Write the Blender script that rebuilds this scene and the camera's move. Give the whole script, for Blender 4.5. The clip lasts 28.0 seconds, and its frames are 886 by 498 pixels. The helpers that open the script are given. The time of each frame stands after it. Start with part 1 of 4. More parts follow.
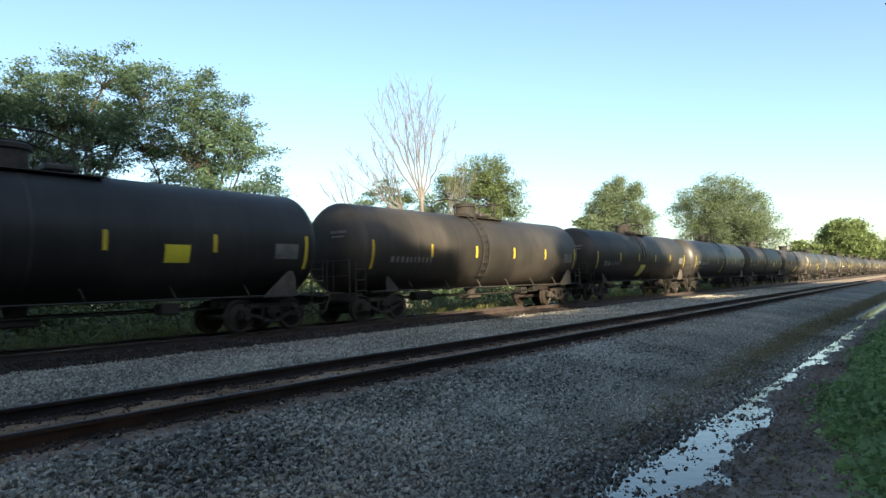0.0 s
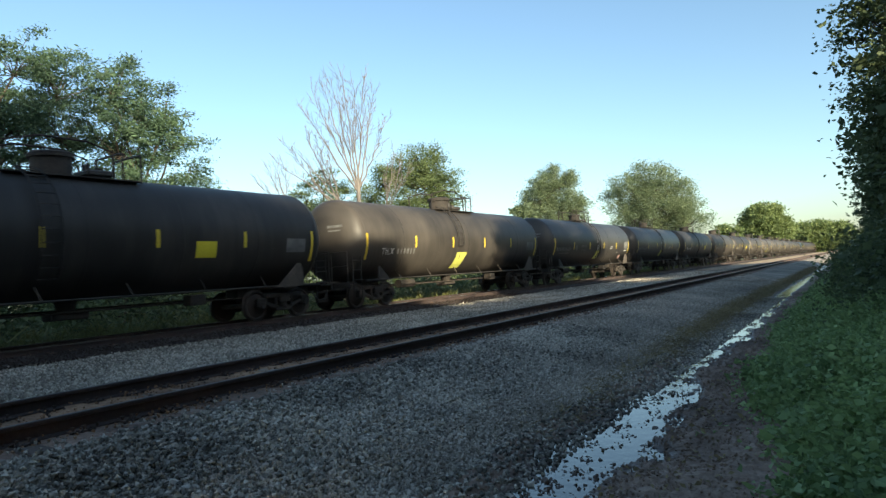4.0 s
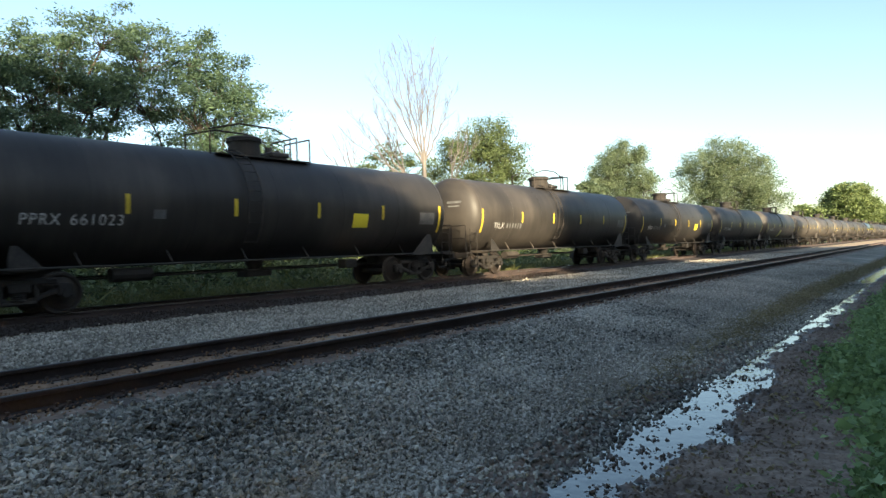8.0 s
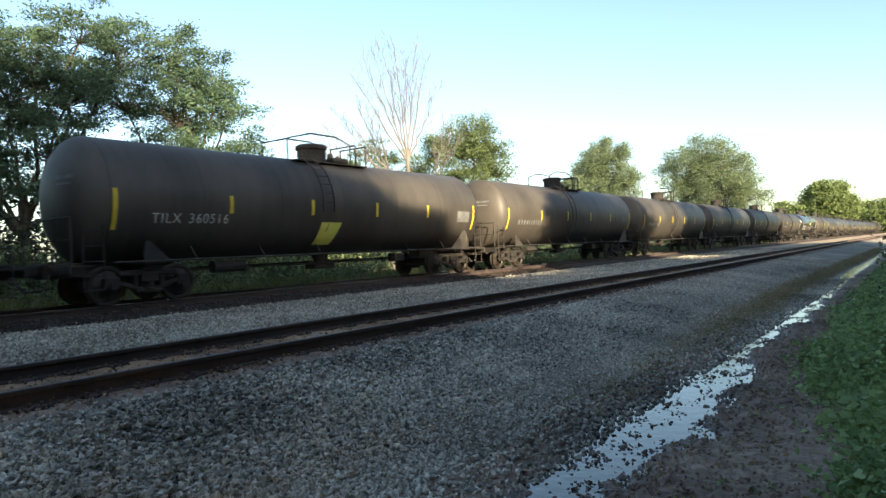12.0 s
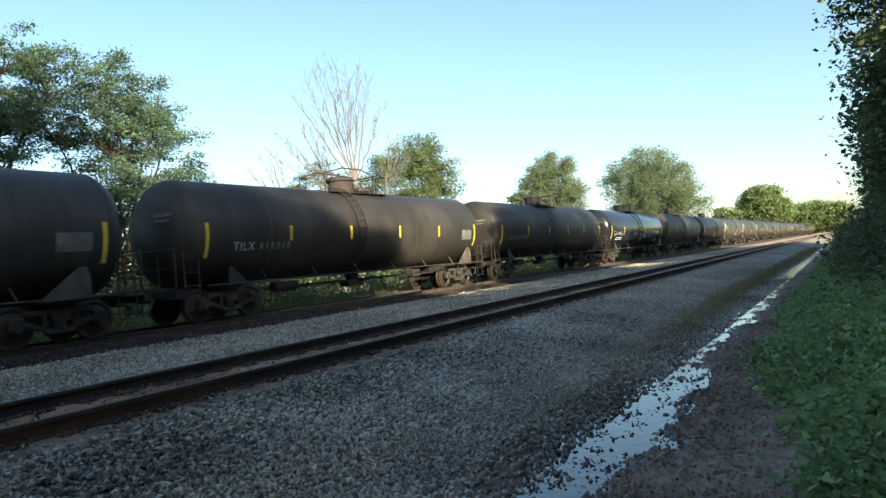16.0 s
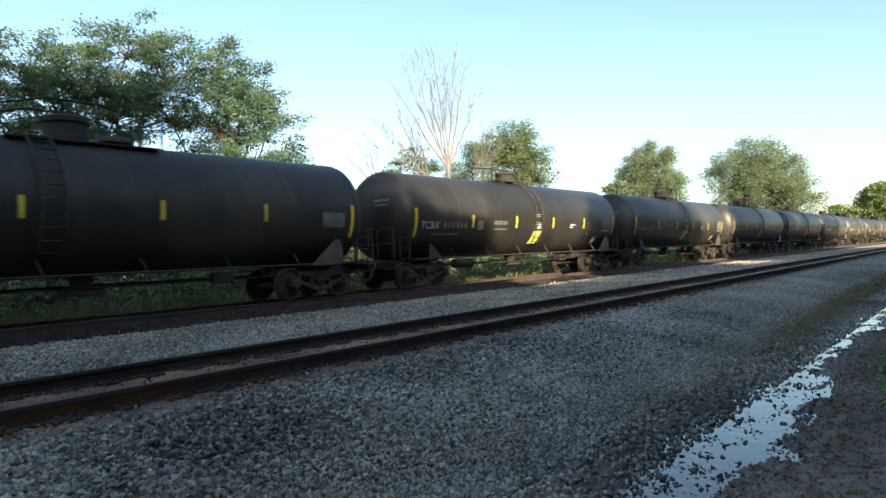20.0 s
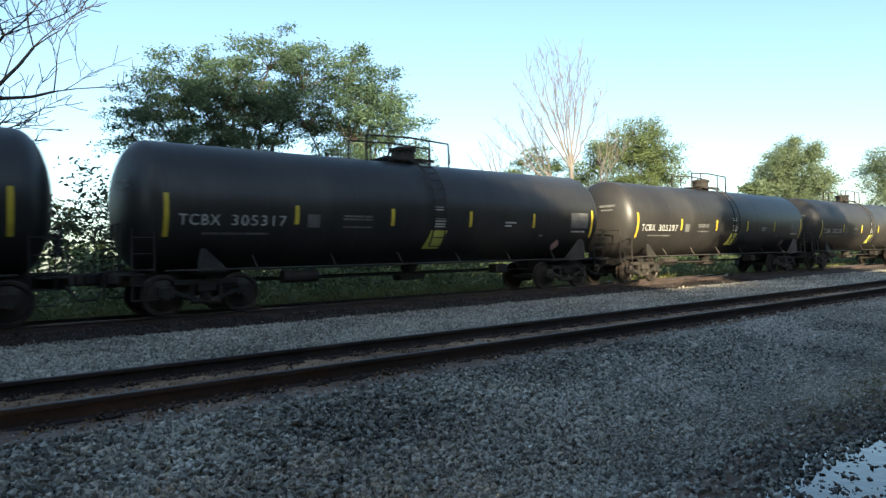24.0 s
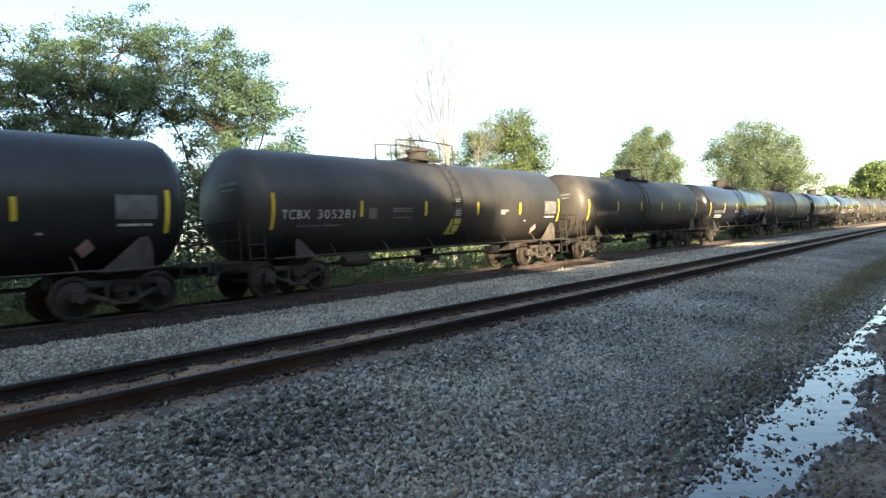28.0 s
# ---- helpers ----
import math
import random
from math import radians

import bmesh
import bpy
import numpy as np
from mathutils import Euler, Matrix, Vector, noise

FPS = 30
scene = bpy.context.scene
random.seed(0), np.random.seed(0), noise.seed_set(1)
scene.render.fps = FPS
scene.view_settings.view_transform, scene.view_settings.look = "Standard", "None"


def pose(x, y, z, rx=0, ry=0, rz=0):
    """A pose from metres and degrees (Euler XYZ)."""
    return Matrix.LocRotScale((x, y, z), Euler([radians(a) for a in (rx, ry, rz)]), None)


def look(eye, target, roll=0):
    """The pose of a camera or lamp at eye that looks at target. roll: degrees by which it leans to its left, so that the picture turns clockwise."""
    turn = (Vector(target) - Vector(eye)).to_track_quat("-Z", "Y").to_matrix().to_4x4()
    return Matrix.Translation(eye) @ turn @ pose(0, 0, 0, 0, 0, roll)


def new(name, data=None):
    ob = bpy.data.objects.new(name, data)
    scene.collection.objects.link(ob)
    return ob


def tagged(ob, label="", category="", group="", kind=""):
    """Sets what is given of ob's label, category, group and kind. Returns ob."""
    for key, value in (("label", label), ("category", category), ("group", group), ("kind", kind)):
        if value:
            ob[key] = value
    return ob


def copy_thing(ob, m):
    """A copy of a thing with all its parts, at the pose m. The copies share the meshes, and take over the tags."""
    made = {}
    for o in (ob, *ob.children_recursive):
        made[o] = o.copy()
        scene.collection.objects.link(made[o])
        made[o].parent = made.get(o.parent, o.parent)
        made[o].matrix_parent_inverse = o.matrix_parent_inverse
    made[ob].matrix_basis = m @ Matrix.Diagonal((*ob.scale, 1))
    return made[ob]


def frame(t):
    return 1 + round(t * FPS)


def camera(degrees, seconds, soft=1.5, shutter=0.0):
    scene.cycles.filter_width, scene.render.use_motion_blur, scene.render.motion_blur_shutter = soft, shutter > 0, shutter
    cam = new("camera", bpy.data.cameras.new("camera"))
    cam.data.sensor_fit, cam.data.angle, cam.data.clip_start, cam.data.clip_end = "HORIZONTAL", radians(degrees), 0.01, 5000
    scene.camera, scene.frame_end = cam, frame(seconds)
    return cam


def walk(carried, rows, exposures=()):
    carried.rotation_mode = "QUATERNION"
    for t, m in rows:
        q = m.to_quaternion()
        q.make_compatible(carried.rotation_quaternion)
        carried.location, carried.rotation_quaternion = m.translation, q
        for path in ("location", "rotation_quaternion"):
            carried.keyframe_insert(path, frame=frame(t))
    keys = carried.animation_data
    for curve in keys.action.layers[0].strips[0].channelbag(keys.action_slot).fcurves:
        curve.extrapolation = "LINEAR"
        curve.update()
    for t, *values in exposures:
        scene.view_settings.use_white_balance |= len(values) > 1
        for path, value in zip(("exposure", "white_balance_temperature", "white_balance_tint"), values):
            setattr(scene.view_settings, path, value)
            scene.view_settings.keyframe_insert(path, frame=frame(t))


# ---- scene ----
cam = camera(69.40, 28.0, 1.4, 0.14)
EXPOSURES = [(0, 1.6, 6550, 3), (1, 1.17, 6300, 0), (2, 1.22, 6300, 0), (4, 1.32, 6300, 0), (6.5, 1.66, 6580, 3), (9, 1.82, 6800, 4), (12.5, 1.8, 6800, 4), (14.5, 2.1, 6900, 4), (15.5, 1.62, 6400, 1),
             (17, 1.6, 6450, 2), (19, 1.64, 6450, 2), (20, 1.74, 6620, 3), (22.5, 1.52, 6400, 1), (24.3, 1.82, 6500, 2), (24.9, 2.4, 6850, 6), (26, 2.38, 6850, 6), (28, 2.3, 6900, 6)]
PATH = [
    (0, (6.975, -0.145, 1.091), (0.818, 7.713, 1.677), -2.14),
    (0.5, (6.960, -0.108, 1.074), (0.946, 7.853, 1.737), -2.06),
    (1, (6.965, -0.097, 1.075), (1.189, 8.049, 1.610), -1.75),
    (1.5, (6.968, -0.102, 1.070), (1.183, 8.044, 1.466), -1.73),
    (2, (6.996, -0.098, 1.074), (1.468, 8.229, 1.395), -2.36),
    (2.5, (6.992, -0.073, 1.068), (1.920, 8.541, 1.318), -3.38),
    (3, (6.975, -0.043, 1.059), (2.146, 8.711, 1.288), -4.06),
    (3.5, (6.969, -0.079, 1.074), (1.980, 8.584, 1.355), -4.23),
    (4, (6.962, -0.087, 1.072), (1.570, 8.326, 1.456), -3.69),
    (4.5, (6.961, -0.096, 1.072), (1.275, 8.116, 1.539), -2.30),
    (6.5, (6.962, -0.097, 1.072), (1.139, 8.033, 1.072), -1.93),
    (7, (6.973, -0.102, 1.076), (1.215, 8.074, 1.101), -2.21),
    (7.5, (6.950, -0.130, 1.073), (1.044, 7.939, 1.108), -2.32),
    (8, (6.940, -0.177, 1.076), (0.732, 7.663, 1.105), -2.12),
    (8.5, (6.943, -0.149, 1.069), (0.441, 7.448, 1.034), -2.43),
    (9, (6.933, -0.136, 1.077), (0.947, 7.874, 1.037), -2.53),
    (9.5, (6.906, -0.126, 1.070), (0.968, 7.920, 1.031), -2.08),
    (10, (6.916, -0.124, 1.073), (0.969, 7.915, 1.016), -1.75),
    (10.5, (6.924, -0.105, 1.069), (0.994, 7.947, 1.004), -1.72),
    (11, (6.931, -0.078, 1.070), (1.048, 8.008, 1.015), -1.95),
    (11.5, (6.932, -0.101, 1.072), (1.027, 7.970, 1.026), -1.91),
    (12, (6.924, -0.118, 1.066), (0.909, 7.870, 1.041), -2.24),
    (12.5, (6.849, -0.123, 1.057), (0.196, 7.342, 1.029), -2.29),
    (14.5, (6.850, 0.016, 1.048), (1.226, 8.285, 1.013), -4.16),
    (15, (6.838, 0.018, 1.051), (1.564, 8.513, 1.107), -4.52),
    (15.5, (6.849, 0.052, 1.044), (1.607, 8.567, 1.195), -4.69),
    (16, (6.823, 0.112, 1.042), (1.435, 8.533, 1.274), -5.07),
    (16.5, (6.814, 0.185, 1.061), (0.786, 8.162, 1.227), -5.12),
    (17, (6.810, 0.210, 1.066), (0.684, 8.113, 1.148), -4.54),
    (17.5, (6.711, 0.208, 1.025), (0.677, 8.183, 1.066), -3.24),
    (18, (6.632, 0.184, 1.025), (0.591, 8.150, 1.252), -2.93),
    (18.5, (6.620, 0.192, 1.034), (0.469, 8.073, 1.277), -3.15),
    (19, (6.605, 0.181, 1.033), (0.091, 7.764, 1.271), -2.97),
    (19.5, (6.605, 0.185, 1.028), (-0.184, 7.525, 1.214), -2.69),
    (20, (6.633, 0.192, 1.016), (0.126, 7.784, 1.152), -2.77),
    (20.5, (6.651, 0.188, 1.022), (0.748, 8.259, 1.127), -2.89),
    (22.5, (6.794, 0.107, 1.029), (1.386, 8.516, 1.234), -3.17),
    (23, (6.778, 0.112, 1.031), (1.321, 8.489, 1.243), -3.22),
    (23.5, (6.704, 0.104, 1.028), (0.096, 7.606, 1.272), -2.58),
    (24, (6.718, 0.051, 1.027), (-1.088, 6.298, 1.235), -1.72),
    (24.5, (6.729, 0.082, 1.033), (-1.104, 6.298, 1.090), -1.46),
    (25, (6.734, 0.147, 1.008), (-0.200, 7.353, 0.953), -1.75),
    (25.5, (6.721, 0.156, 1.018), (0.538, 8.014, 0.883), -2.95),
    (26, (6.698, 0.152, 1.016), (0.383, 7.903, 0.873), -3.67),
    (26.5, (6.607, 0.219, 1.002), (0.341, 8.011, 0.831), -3.95),
    (27, (6.440, 0.257, 0.998), (-0.064, 7.852, 0.910), -4.17),
    (27.5, (6.307, 0.216, 0.966), (-0.296, 7.725, 0.929), -3.88),
    (28, (6.141, 0.168, 0.949), (-0.330, 7.792, 0.943), -4.27),
]
walk(cam, [(t, look(eye, target, roll)) for t, eye, target, roll in PATH], EXPOSURES)


# ---- world, sun ----
SUN_AZ, SUN_EL = (0.87, -0.50), 19.0
world = bpy.data.worlds.new("sky_world")
scene.world = world
world.use_nodes = True
wn = world.node_tree.nodes
sky = wn.new("ShaderNodeTexSky")
sky.sky_type = "NISHITA"
sky.sun_disc = False
sky.sun_elevation = radians(SUN_EL)
sky.sun_rotation = math.atan2(SUN_AZ[0], SUN_AZ[1])
sky.air_density, sky.dust_density, sky.ozone_density = 1.0, 1.4, 1.6
wn["Background"].inputs["Strength"].default_value = 0.10
world.node_tree.links.new(sky.outputs[0], wn["Background"].inputs[0])
sun = new("sun", bpy.data.lights.new("sun", "SUN"))
sun.data.energy, sun.data.angle, sun.data.color = 5.0, radians(0.8), (1.0, 0.83, 0.60)
sun.matrix_basis = look((40, -20, 30), (40 - SUN_AZ[0], -20 - SUN_AZ[1], 30 - math.tan(radians(SUN_EL))))


# ---- materials ----
def material(name, colours, rough=0.8, scale=3.0, fine=40.0, metal=0.0, bump=0.3, bump_dist=0.02, island=0.0, per_object=0.0, spec=0.5, coords="Object", grain=0.45, stretch=None):
    """A surface whose colour wanders between the given ones at two scales."""
    m = bpy.data.materials.new(name)
    m.use_nodes = True
    n, l = m.node_tree.nodes, m.node_tree.links
    b = n["Principled BSDF"]
    b.inputs["Roughness"].default_value, b.inputs["Metallic"].default_value = rough, metal
    b.inputs["Specular IOR Level"].default_value = spec
    tc = n.new("ShaderNodeTexCoord")
    big, small, mixf = n.new("ShaderNodeTexNoise"), n.new("ShaderNodeTexNoise"), n.new("ShaderNodeMath")
    big.inputs["Scale"].default_value, small.inputs["Scale"].default_value = scale, fine
    big.inputs["Detail"].default_value, small.inputs["Detail"].default_value = 6, 3
    for tex in (big, small):
        l.new(tc.outputs[coords], tex.inputs["Vector"])
    if stretch:
        mp = n.new("ShaderNodeMapping")
        mp.inputs["Scale"].default_value = stretch
        l.new(tc.outputs[coords], mp.inputs["Vector"])
        l.new(mp.outputs[0], small.inputs["Vector"])
    mixf.operation = "MULTIPLY_ADD"
    l.new(small.outputs["Fac"], mixf.inputs[0])
    mixf.inputs[1].default_value = grain
    l.new(big.outputs["Fac"], mixf.inputs[2])
    fac = mixf.outputs[0]
    for amount, node, out in ((island, "ShaderNodeNewGeometry", "Random Per Island"), (per_object, "ShaderNodeObjectInfo", "Random")):
        if amount:
            src, add = n.new(node), n.new("ShaderNodeMath")
            add.operation = "MULTIPLY_ADD"
            l.new(src.outputs[out], add.inputs[0])
            add.inputs[1].default_value = amount
            l.new(fac, add.inputs[2])
            shift = n.new("ShaderNodeMath")
            shift.operation = "SUBTRACT"
            l.new(add.outputs[0], shift.inputs[0])
            shift.inputs[1].default_value = amount / 2
            fac = shift.outputs[0]
    ramp = n.new("ShaderNodeValToRGB")
    e = ramp.color_ramp.elements
    lo, hi = 0.195 + grain / 2, 0.795 + grain / 2
    for i, c in enumerate(colours):
        at = lo + (hi - lo) * i / max(1, len(colours) - 1)
        el = e[i] if i < 2 else e.new(at)
        el.position, el.color = at, (*c, 1)
    l.new(fac, ramp.inputs[0])
    l.new(ramp.outputs[0], b.inputs["Base Color"])
    if bump:
        bp = n.new("ShaderNodeBump")
        bp.inputs["Strength"].default_value, bp.inputs["Distance"].default_value = bump, bump_dist
        l.new(small.outputs["Fac"], bp.inputs["Height"])
        l.new(bp.outputs[0], b.inputs["Normal"])
    return m


def leafy(name, dark, light, translucent=0.35):
    m = material(name, (dark, light), rough=0.6, scale=0.8, fine=6.0, bump=0, island=0.34)
    n, l = m.node_tree.nodes, m.node_tree.links
    t, mix = n.new("ShaderNodeBsdfTranslucent"), n.new("ShaderNodeMixShader")
    ramp = next(x for x in n if x.type == "VALTORGB")
    l.new(ramp.outputs[0], t.inputs["Color"])
    mix.inputs[0].default_value = translucent
    l.new(n["Principled BSDF"].outputs[0], mix.inputs[1])
    l.new(t.outputs[0], mix.inputs[2])
    l.new(mix.outputs[0], n["Material Output"].inputs["Surface"])
    return m


M_BALLAST = material("ballast_gravel", ((0.085, 0.074, 0.06), (0.24, 0.21, 0.172), (0.40, 0.352, 0.295)), 0.9, 0.6, 22, bump=1.0, bump_dist=0.06)
M_STONE = material("crushed_stone", ((0.085, 0.078, 0.067), (0.325, 0.296, 0.252), (0.66, 0.598, 0.512)), 0.9, 0.5, 30, bump=0.5, island=0.5)
M_GRIT = material("fine_grey_grit", ((0.23, 0.203, 0.172), (0.465, 0.413, 0.352), (0.70, 0.625, 0.535)), 0.95, 0.5, 30, bump=0.4, island=0.35)
M_OLDSTONE = material("dusty_old_ballast", ((0.16, 0.142, 0.115), (0.39, 0.35, 0.288), (0.63, 0.572, 0.48)), 0.95, 0.4, 30, bump=0.4, island=0.6)
M_OILED_HOLLOWS = material("oiled_dirt", ((0.018, 0.013, 0.011), (0.055, 0.037, 0.029)), 0.9, 1.0, 18, bump=1.0, bump_dist=0.04)
M_DIRT = material("damp_dirt", ((0.068, 0.048, 0.038), (0.22, 0.155, 0.118), (0.38, 0.28, 0.215)), 0.8, 0.9, 14, bump=1.0, bump_dist=0.05)


def wet_below(m, low, high):
    """Soaks a surface where it lies low: darker and glossier towards the waterline."""
    n, l = m.node_tree.nodes, m.node_tree.links
    b = n["Principled BSDF"]
    geo, xyz, ramp = n.new("ShaderNodeNewGeometry"), n.new("ShaderNodeSeparateXYZ"), n.new("ShaderNodeMapRange")
    l.new(geo.outputs["Position"], xyz.inputs[0])
    l.new(xyz.outputs["Z"], ramp.inputs["Value"])
    ramp.inputs["From Min"].default_value, ramp.inputs["From Max"].default_value = low, high
    ramp.inputs["To Min"].default_value, ramp.inputs["To Max"].default_value = 0.22, 0.85
    l.new(ramp.outputs[0], b.inputs["Roughness"])
    hue = n.new("ShaderNodeMixRGB")
    hue.blend_type = "MULTIPLY"
    wet = n.new("ShaderNodeMapRange")
    l.new(xyz.outputs["Z"], wet.inputs["Value"])
    wet.inputs["From Min"].default_value, wet.inputs["From Max"].default_value = low, high
    wet.inputs["To Min"].default_value, wet.inputs["To Max"].default_value = 1.0, 0.0
    old = b.inputs["Base Color"].links[0].from_socket
    l.new(wet.outputs[0], hue.inputs[0])
    l.new(old, hue.inputs[1])
    hue.inputs[2].default_value = (0.42, 0.42, 0.44, 1)
    l.new(hue.outputs[0], b.inputs["Base Color"])


wet_below(M_DIRT, -0.606, -0.575)
M_FIELD = material("field_ground", ((0.05, 0.055, 0.025), (0.13, 0.13, 0.06), (0.20, 0.18, 0.09)), 0.95, 0.15, 3, bump=0.6, bump_dist=0.1)
M_RAIL = material("rusty_rail_steel", ((0.03, 0.022, 0.021), (0.078, 0.054, 0.048)), 0.8, 2, 30, metal=0.1, bump=0.3)
M_RAILTOP = material("worn_rail_head", ((0.045, 0.04, 0.04), (0.10, 0.09, 0.085)), 0.5, 1, 20, metal=0.5, bump=0.1)
M_SHINYTOP = material("polished_rail_head", ((0.45, 0.45, 0.46), (0.6, 0.6, 0.6)), 0.18, 1, 20, metal=1.0, bump=0.02)
M_TIE = material("weathered_tie_wood", ((0.08, 0.058, 0.046), (0.19, 0.14, 0.108), (0.29, 0.225, 0.175)), 0.9, 2, 40, bump=0.7, per_object=0.4)
M_PLATE = material("rusty_tie_plate", ((0.04, 0.028, 0.022), (0.12, 0.075, 0.055)), 0.85, 4, 60, per_object=0.5)
M_WATER = material("puddle_water", ((0.012, 0.012, 0.011), (0.02, 0.02, 0.018)), 0.04, 1, 9, bump=0.3, bump_dist=0.01, spec=0.6)
M_TANK = material("dusty_black_tank_paint", ((0.012, 0.0115, 0.011), (0.033, 0.0295, 0.0265), (0.080, 0.069, 0.059)), 0.5, 0.33, 4, bump=0.03, per_object=0.32, spec=0.32, grain=0.26, stretch=(0.25, 1.0, 0.12))
M_TANKB = material("faded_black_tank_paint", ((0.0115, 0.0112, 0.0112), (0.027, 0.0255, 0.0243), (0.058, 0.053, 0.048)), 0.42, 0.33, 4, bump=0.03, per_object=0.25, spec=0.4, grain=0.26, stretch=(0.25, 1.0, 0.12))
M_GLOSS = material("glossy_black_tank_paint", ((0.008, 0.009, 0.011), (0.018, 0.019, 0.022)), 0.16, 0.4, 6, bump=0.03)
M_GRIME = material("grimy_underframe_steel", ((0.009, 0.008, 0.007), (0.024, 0.020, 0.017), (0.058, 0.046, 0.038)), 0.8, 1.5, 20, per_object=0.3)
M_GUSSET = material("dusty_tan_steel", ((0.022, 0.019, 0.016), (0.055, 0.046, 0.038), (0.12, 0.098, 0.08)), 0.8, 2, 20, per_object=0.3)
M_STEEL = material("dark_rail_steel_fittings", ((0.02, 0.02, 0.02), (0.06, 0.052, 0.045)), 0.6, 2, 20)
M_WHEEL = material("worn_wheel_steel", ((0.018, 0.015, 0.013), (0.06, 0.046, 0.038)), 0.55, 3, 20, metal=0.3)
M_YELLOW = material("yellow_reflector_tape", ((0.50, 0.36, 0.03), (0.72, 0.55, 0.06)), 0.4, 3, 30, bump=0, per_object=0.3)
M_YSIGN = material("yellow_placard_paint", ((0.62, 0.52, 0.03), (0.8, 0.68, 0.06)), 0.5, 2, 20, bump=0)
M_GSIGN = material("yellow_green_placard", ((0.46, 0.48, 0.09), (0.66, 0.66, 0.15)), 0.5, 2, 20, bump=0)
M_WHITE = material("dusty_white_lettering", ((0.30, 0.30, 0.29), (0.62, 0.62, 0.6)), 0.7, 3, 30, bump=0)
M_PANEL = material("faded_grey_stencil_panel", ((0.055, 0.055, 0.055), (0.19, 0.19, 0.185)), 0.7, 3, 40, bump=0)
M_RED = material("red_placard", ((0.45, 0.22, 0.20), (0.6, 0.42, 0.40)), 0.6, 3, 30, bump=0)
M_BARK = material("grey_brown_bark", ((0.045, 0.035, 0.028), (0.12, 0.095, 0.075)), 0.95, 2, 25, bump=0.8)
M_DEAD = material("bleached_dead_wood", ((0.10, 0.088, 0.08), (0.215, 0.186, 0.168)), 0.9, 1, 15, bump=0.5)
M_TAN = material("tan_sandy_dirt", ((0.17, 0.125, 0.085), (0.33, 0.25, 0.175), (0.45, 0.35, 0.25)), 0.95, 0.3, 6, bump=0.8, bump_dist=0.04)
M_SAND = material("rusty_track_sand", ((0.07, 0.039, 0.022), (0.25, 0.142, 0.08), (0.47, 0.29, 0.165)), 0.95, 1.1, 16, bump=1.0, bump_dist=0.03)
M_RUSTDIRT = material("rust_stained_dirt", ((0.055, 0.035, 0.026), (0.20, 0.13, 0.094), (0.36, 0.25, 0.185)), 0.95, 1.5, 18, bump=1.0, bump_dist=0.03)
M_TWIG = material("dark_twig_bark", ((0.02, 0.017, 0.015), (0.06, 0.05, 0.043)), 0.95, 2, 25)
M_DRY = leafy("dry_grass", (0.15, 0.12, 0.065), (0.42, 0.335, 0.18), 0.3)
M_LEAF_A = leafy("locust_leaves", (0.034, 0.068, 0.049), (0.138, 0.212, 0.11), 0.42)
# far foliage: low sun and distance haze painted in as paler green
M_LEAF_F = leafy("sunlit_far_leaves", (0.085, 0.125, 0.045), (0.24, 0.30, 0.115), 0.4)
M_LEAF_B = leafy("broad_leaves", (0.055, 0.087, 0.038), (0.185, 0.235, 0.092), 0.4)
M_LEAF_C = leafy("grey_green_leaves", (0.075, 0.113, 0.062), (0.215, 0.265, 0.145), 0.4)
M_LEAF_W = leafy("wood_leaves", (0.05, 0.075, 0.037), (0.165, 0.205, 0.09))
# much darker than the wood leaves: shade is in the colour
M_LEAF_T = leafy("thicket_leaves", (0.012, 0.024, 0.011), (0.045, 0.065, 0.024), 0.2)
M_WEED = leafy("weed_leaves", (0.12, 0.195, 0.075), (0.40, 0.52, 0.21), 0.35)
M_GRASS = leafy("tall_grass", (0.045, 0.06, 0.018), (0.22, 0.215, 0.07), 0.3)


# ---- mesh helpers ----
def mesh_object(name, verts, faces, mat, parent=None, label="", smooth=False):
    me = bpy.data.meshes.new(name)
    me.from_pydata([tuple(v) for v in verts], [], [tuple(f) for f in faces])
    me.materials.append(mat)
    if smooth:
        me.polygons.foreach_set("use_smooth", [True] * len(me.polygons))
    ob = new(name, me)
    if parent:
        ob.parent = parent
    if label:
        ob["label"] = label
    return ob


def part(name, bm, mat, parent=None, label="", smooth=False):
    me = bpy.data.meshes.new(name)
    bmesh.ops.recalc_face_normals(bm, faces=bm.faces)
    bm.to_mesh(me)
    bm.free()
    me.materials.append(mat)
    if smooth:
        me.polygons.foreach_set("use_smooth", [True] * len(me.polygons))
    ob = new(name, me)
    if parent:
        ob.parent = parent
    if label:
        ob["label"] = label
    return ob


def share(ob, parent, m):
    """Another part on the same mesh."""
    o = bpy.data.objects.new(ob.name.split(".")[0], ob.data)
    scene.collection.objects.link(o)
    o.parent, o.matrix_basis = parent, m
    if "label" in ob:
        o["label"] = ob["label"]
    return o


def box(bm, c, s, bevel=0.0, m=None):
    r = bmesh.ops.create_cube(bm, size=1.0, matrix=Matrix.Translation(c) @ (m or Matrix()) @ Matrix.Diagonal((*s, 1)))
    if bevel:
        vs = set(r["verts"])
        es = [e for e in bm.edges if e.verts[0] in vs and e.verts[1] in vs]
        bmesh.ops.bevel(bm, geom=es, offset=bevel, segments=1, affect="EDGES")


def rod(bm, a, b, r, sides=8, r2=None):
    a, b = Vector(a), Vector(b)
    d = b - a
    m = Matrix.Translation((a + b) / 2) @ d.to_track_quat("Z", "Y").to_matrix().to_4x4()
    bmesh.ops.create_cone(bm, cap_ends=True, segments=sides, radius1=r, radius2=r if r2 is None else r2, depth=d.length, matrix=m)


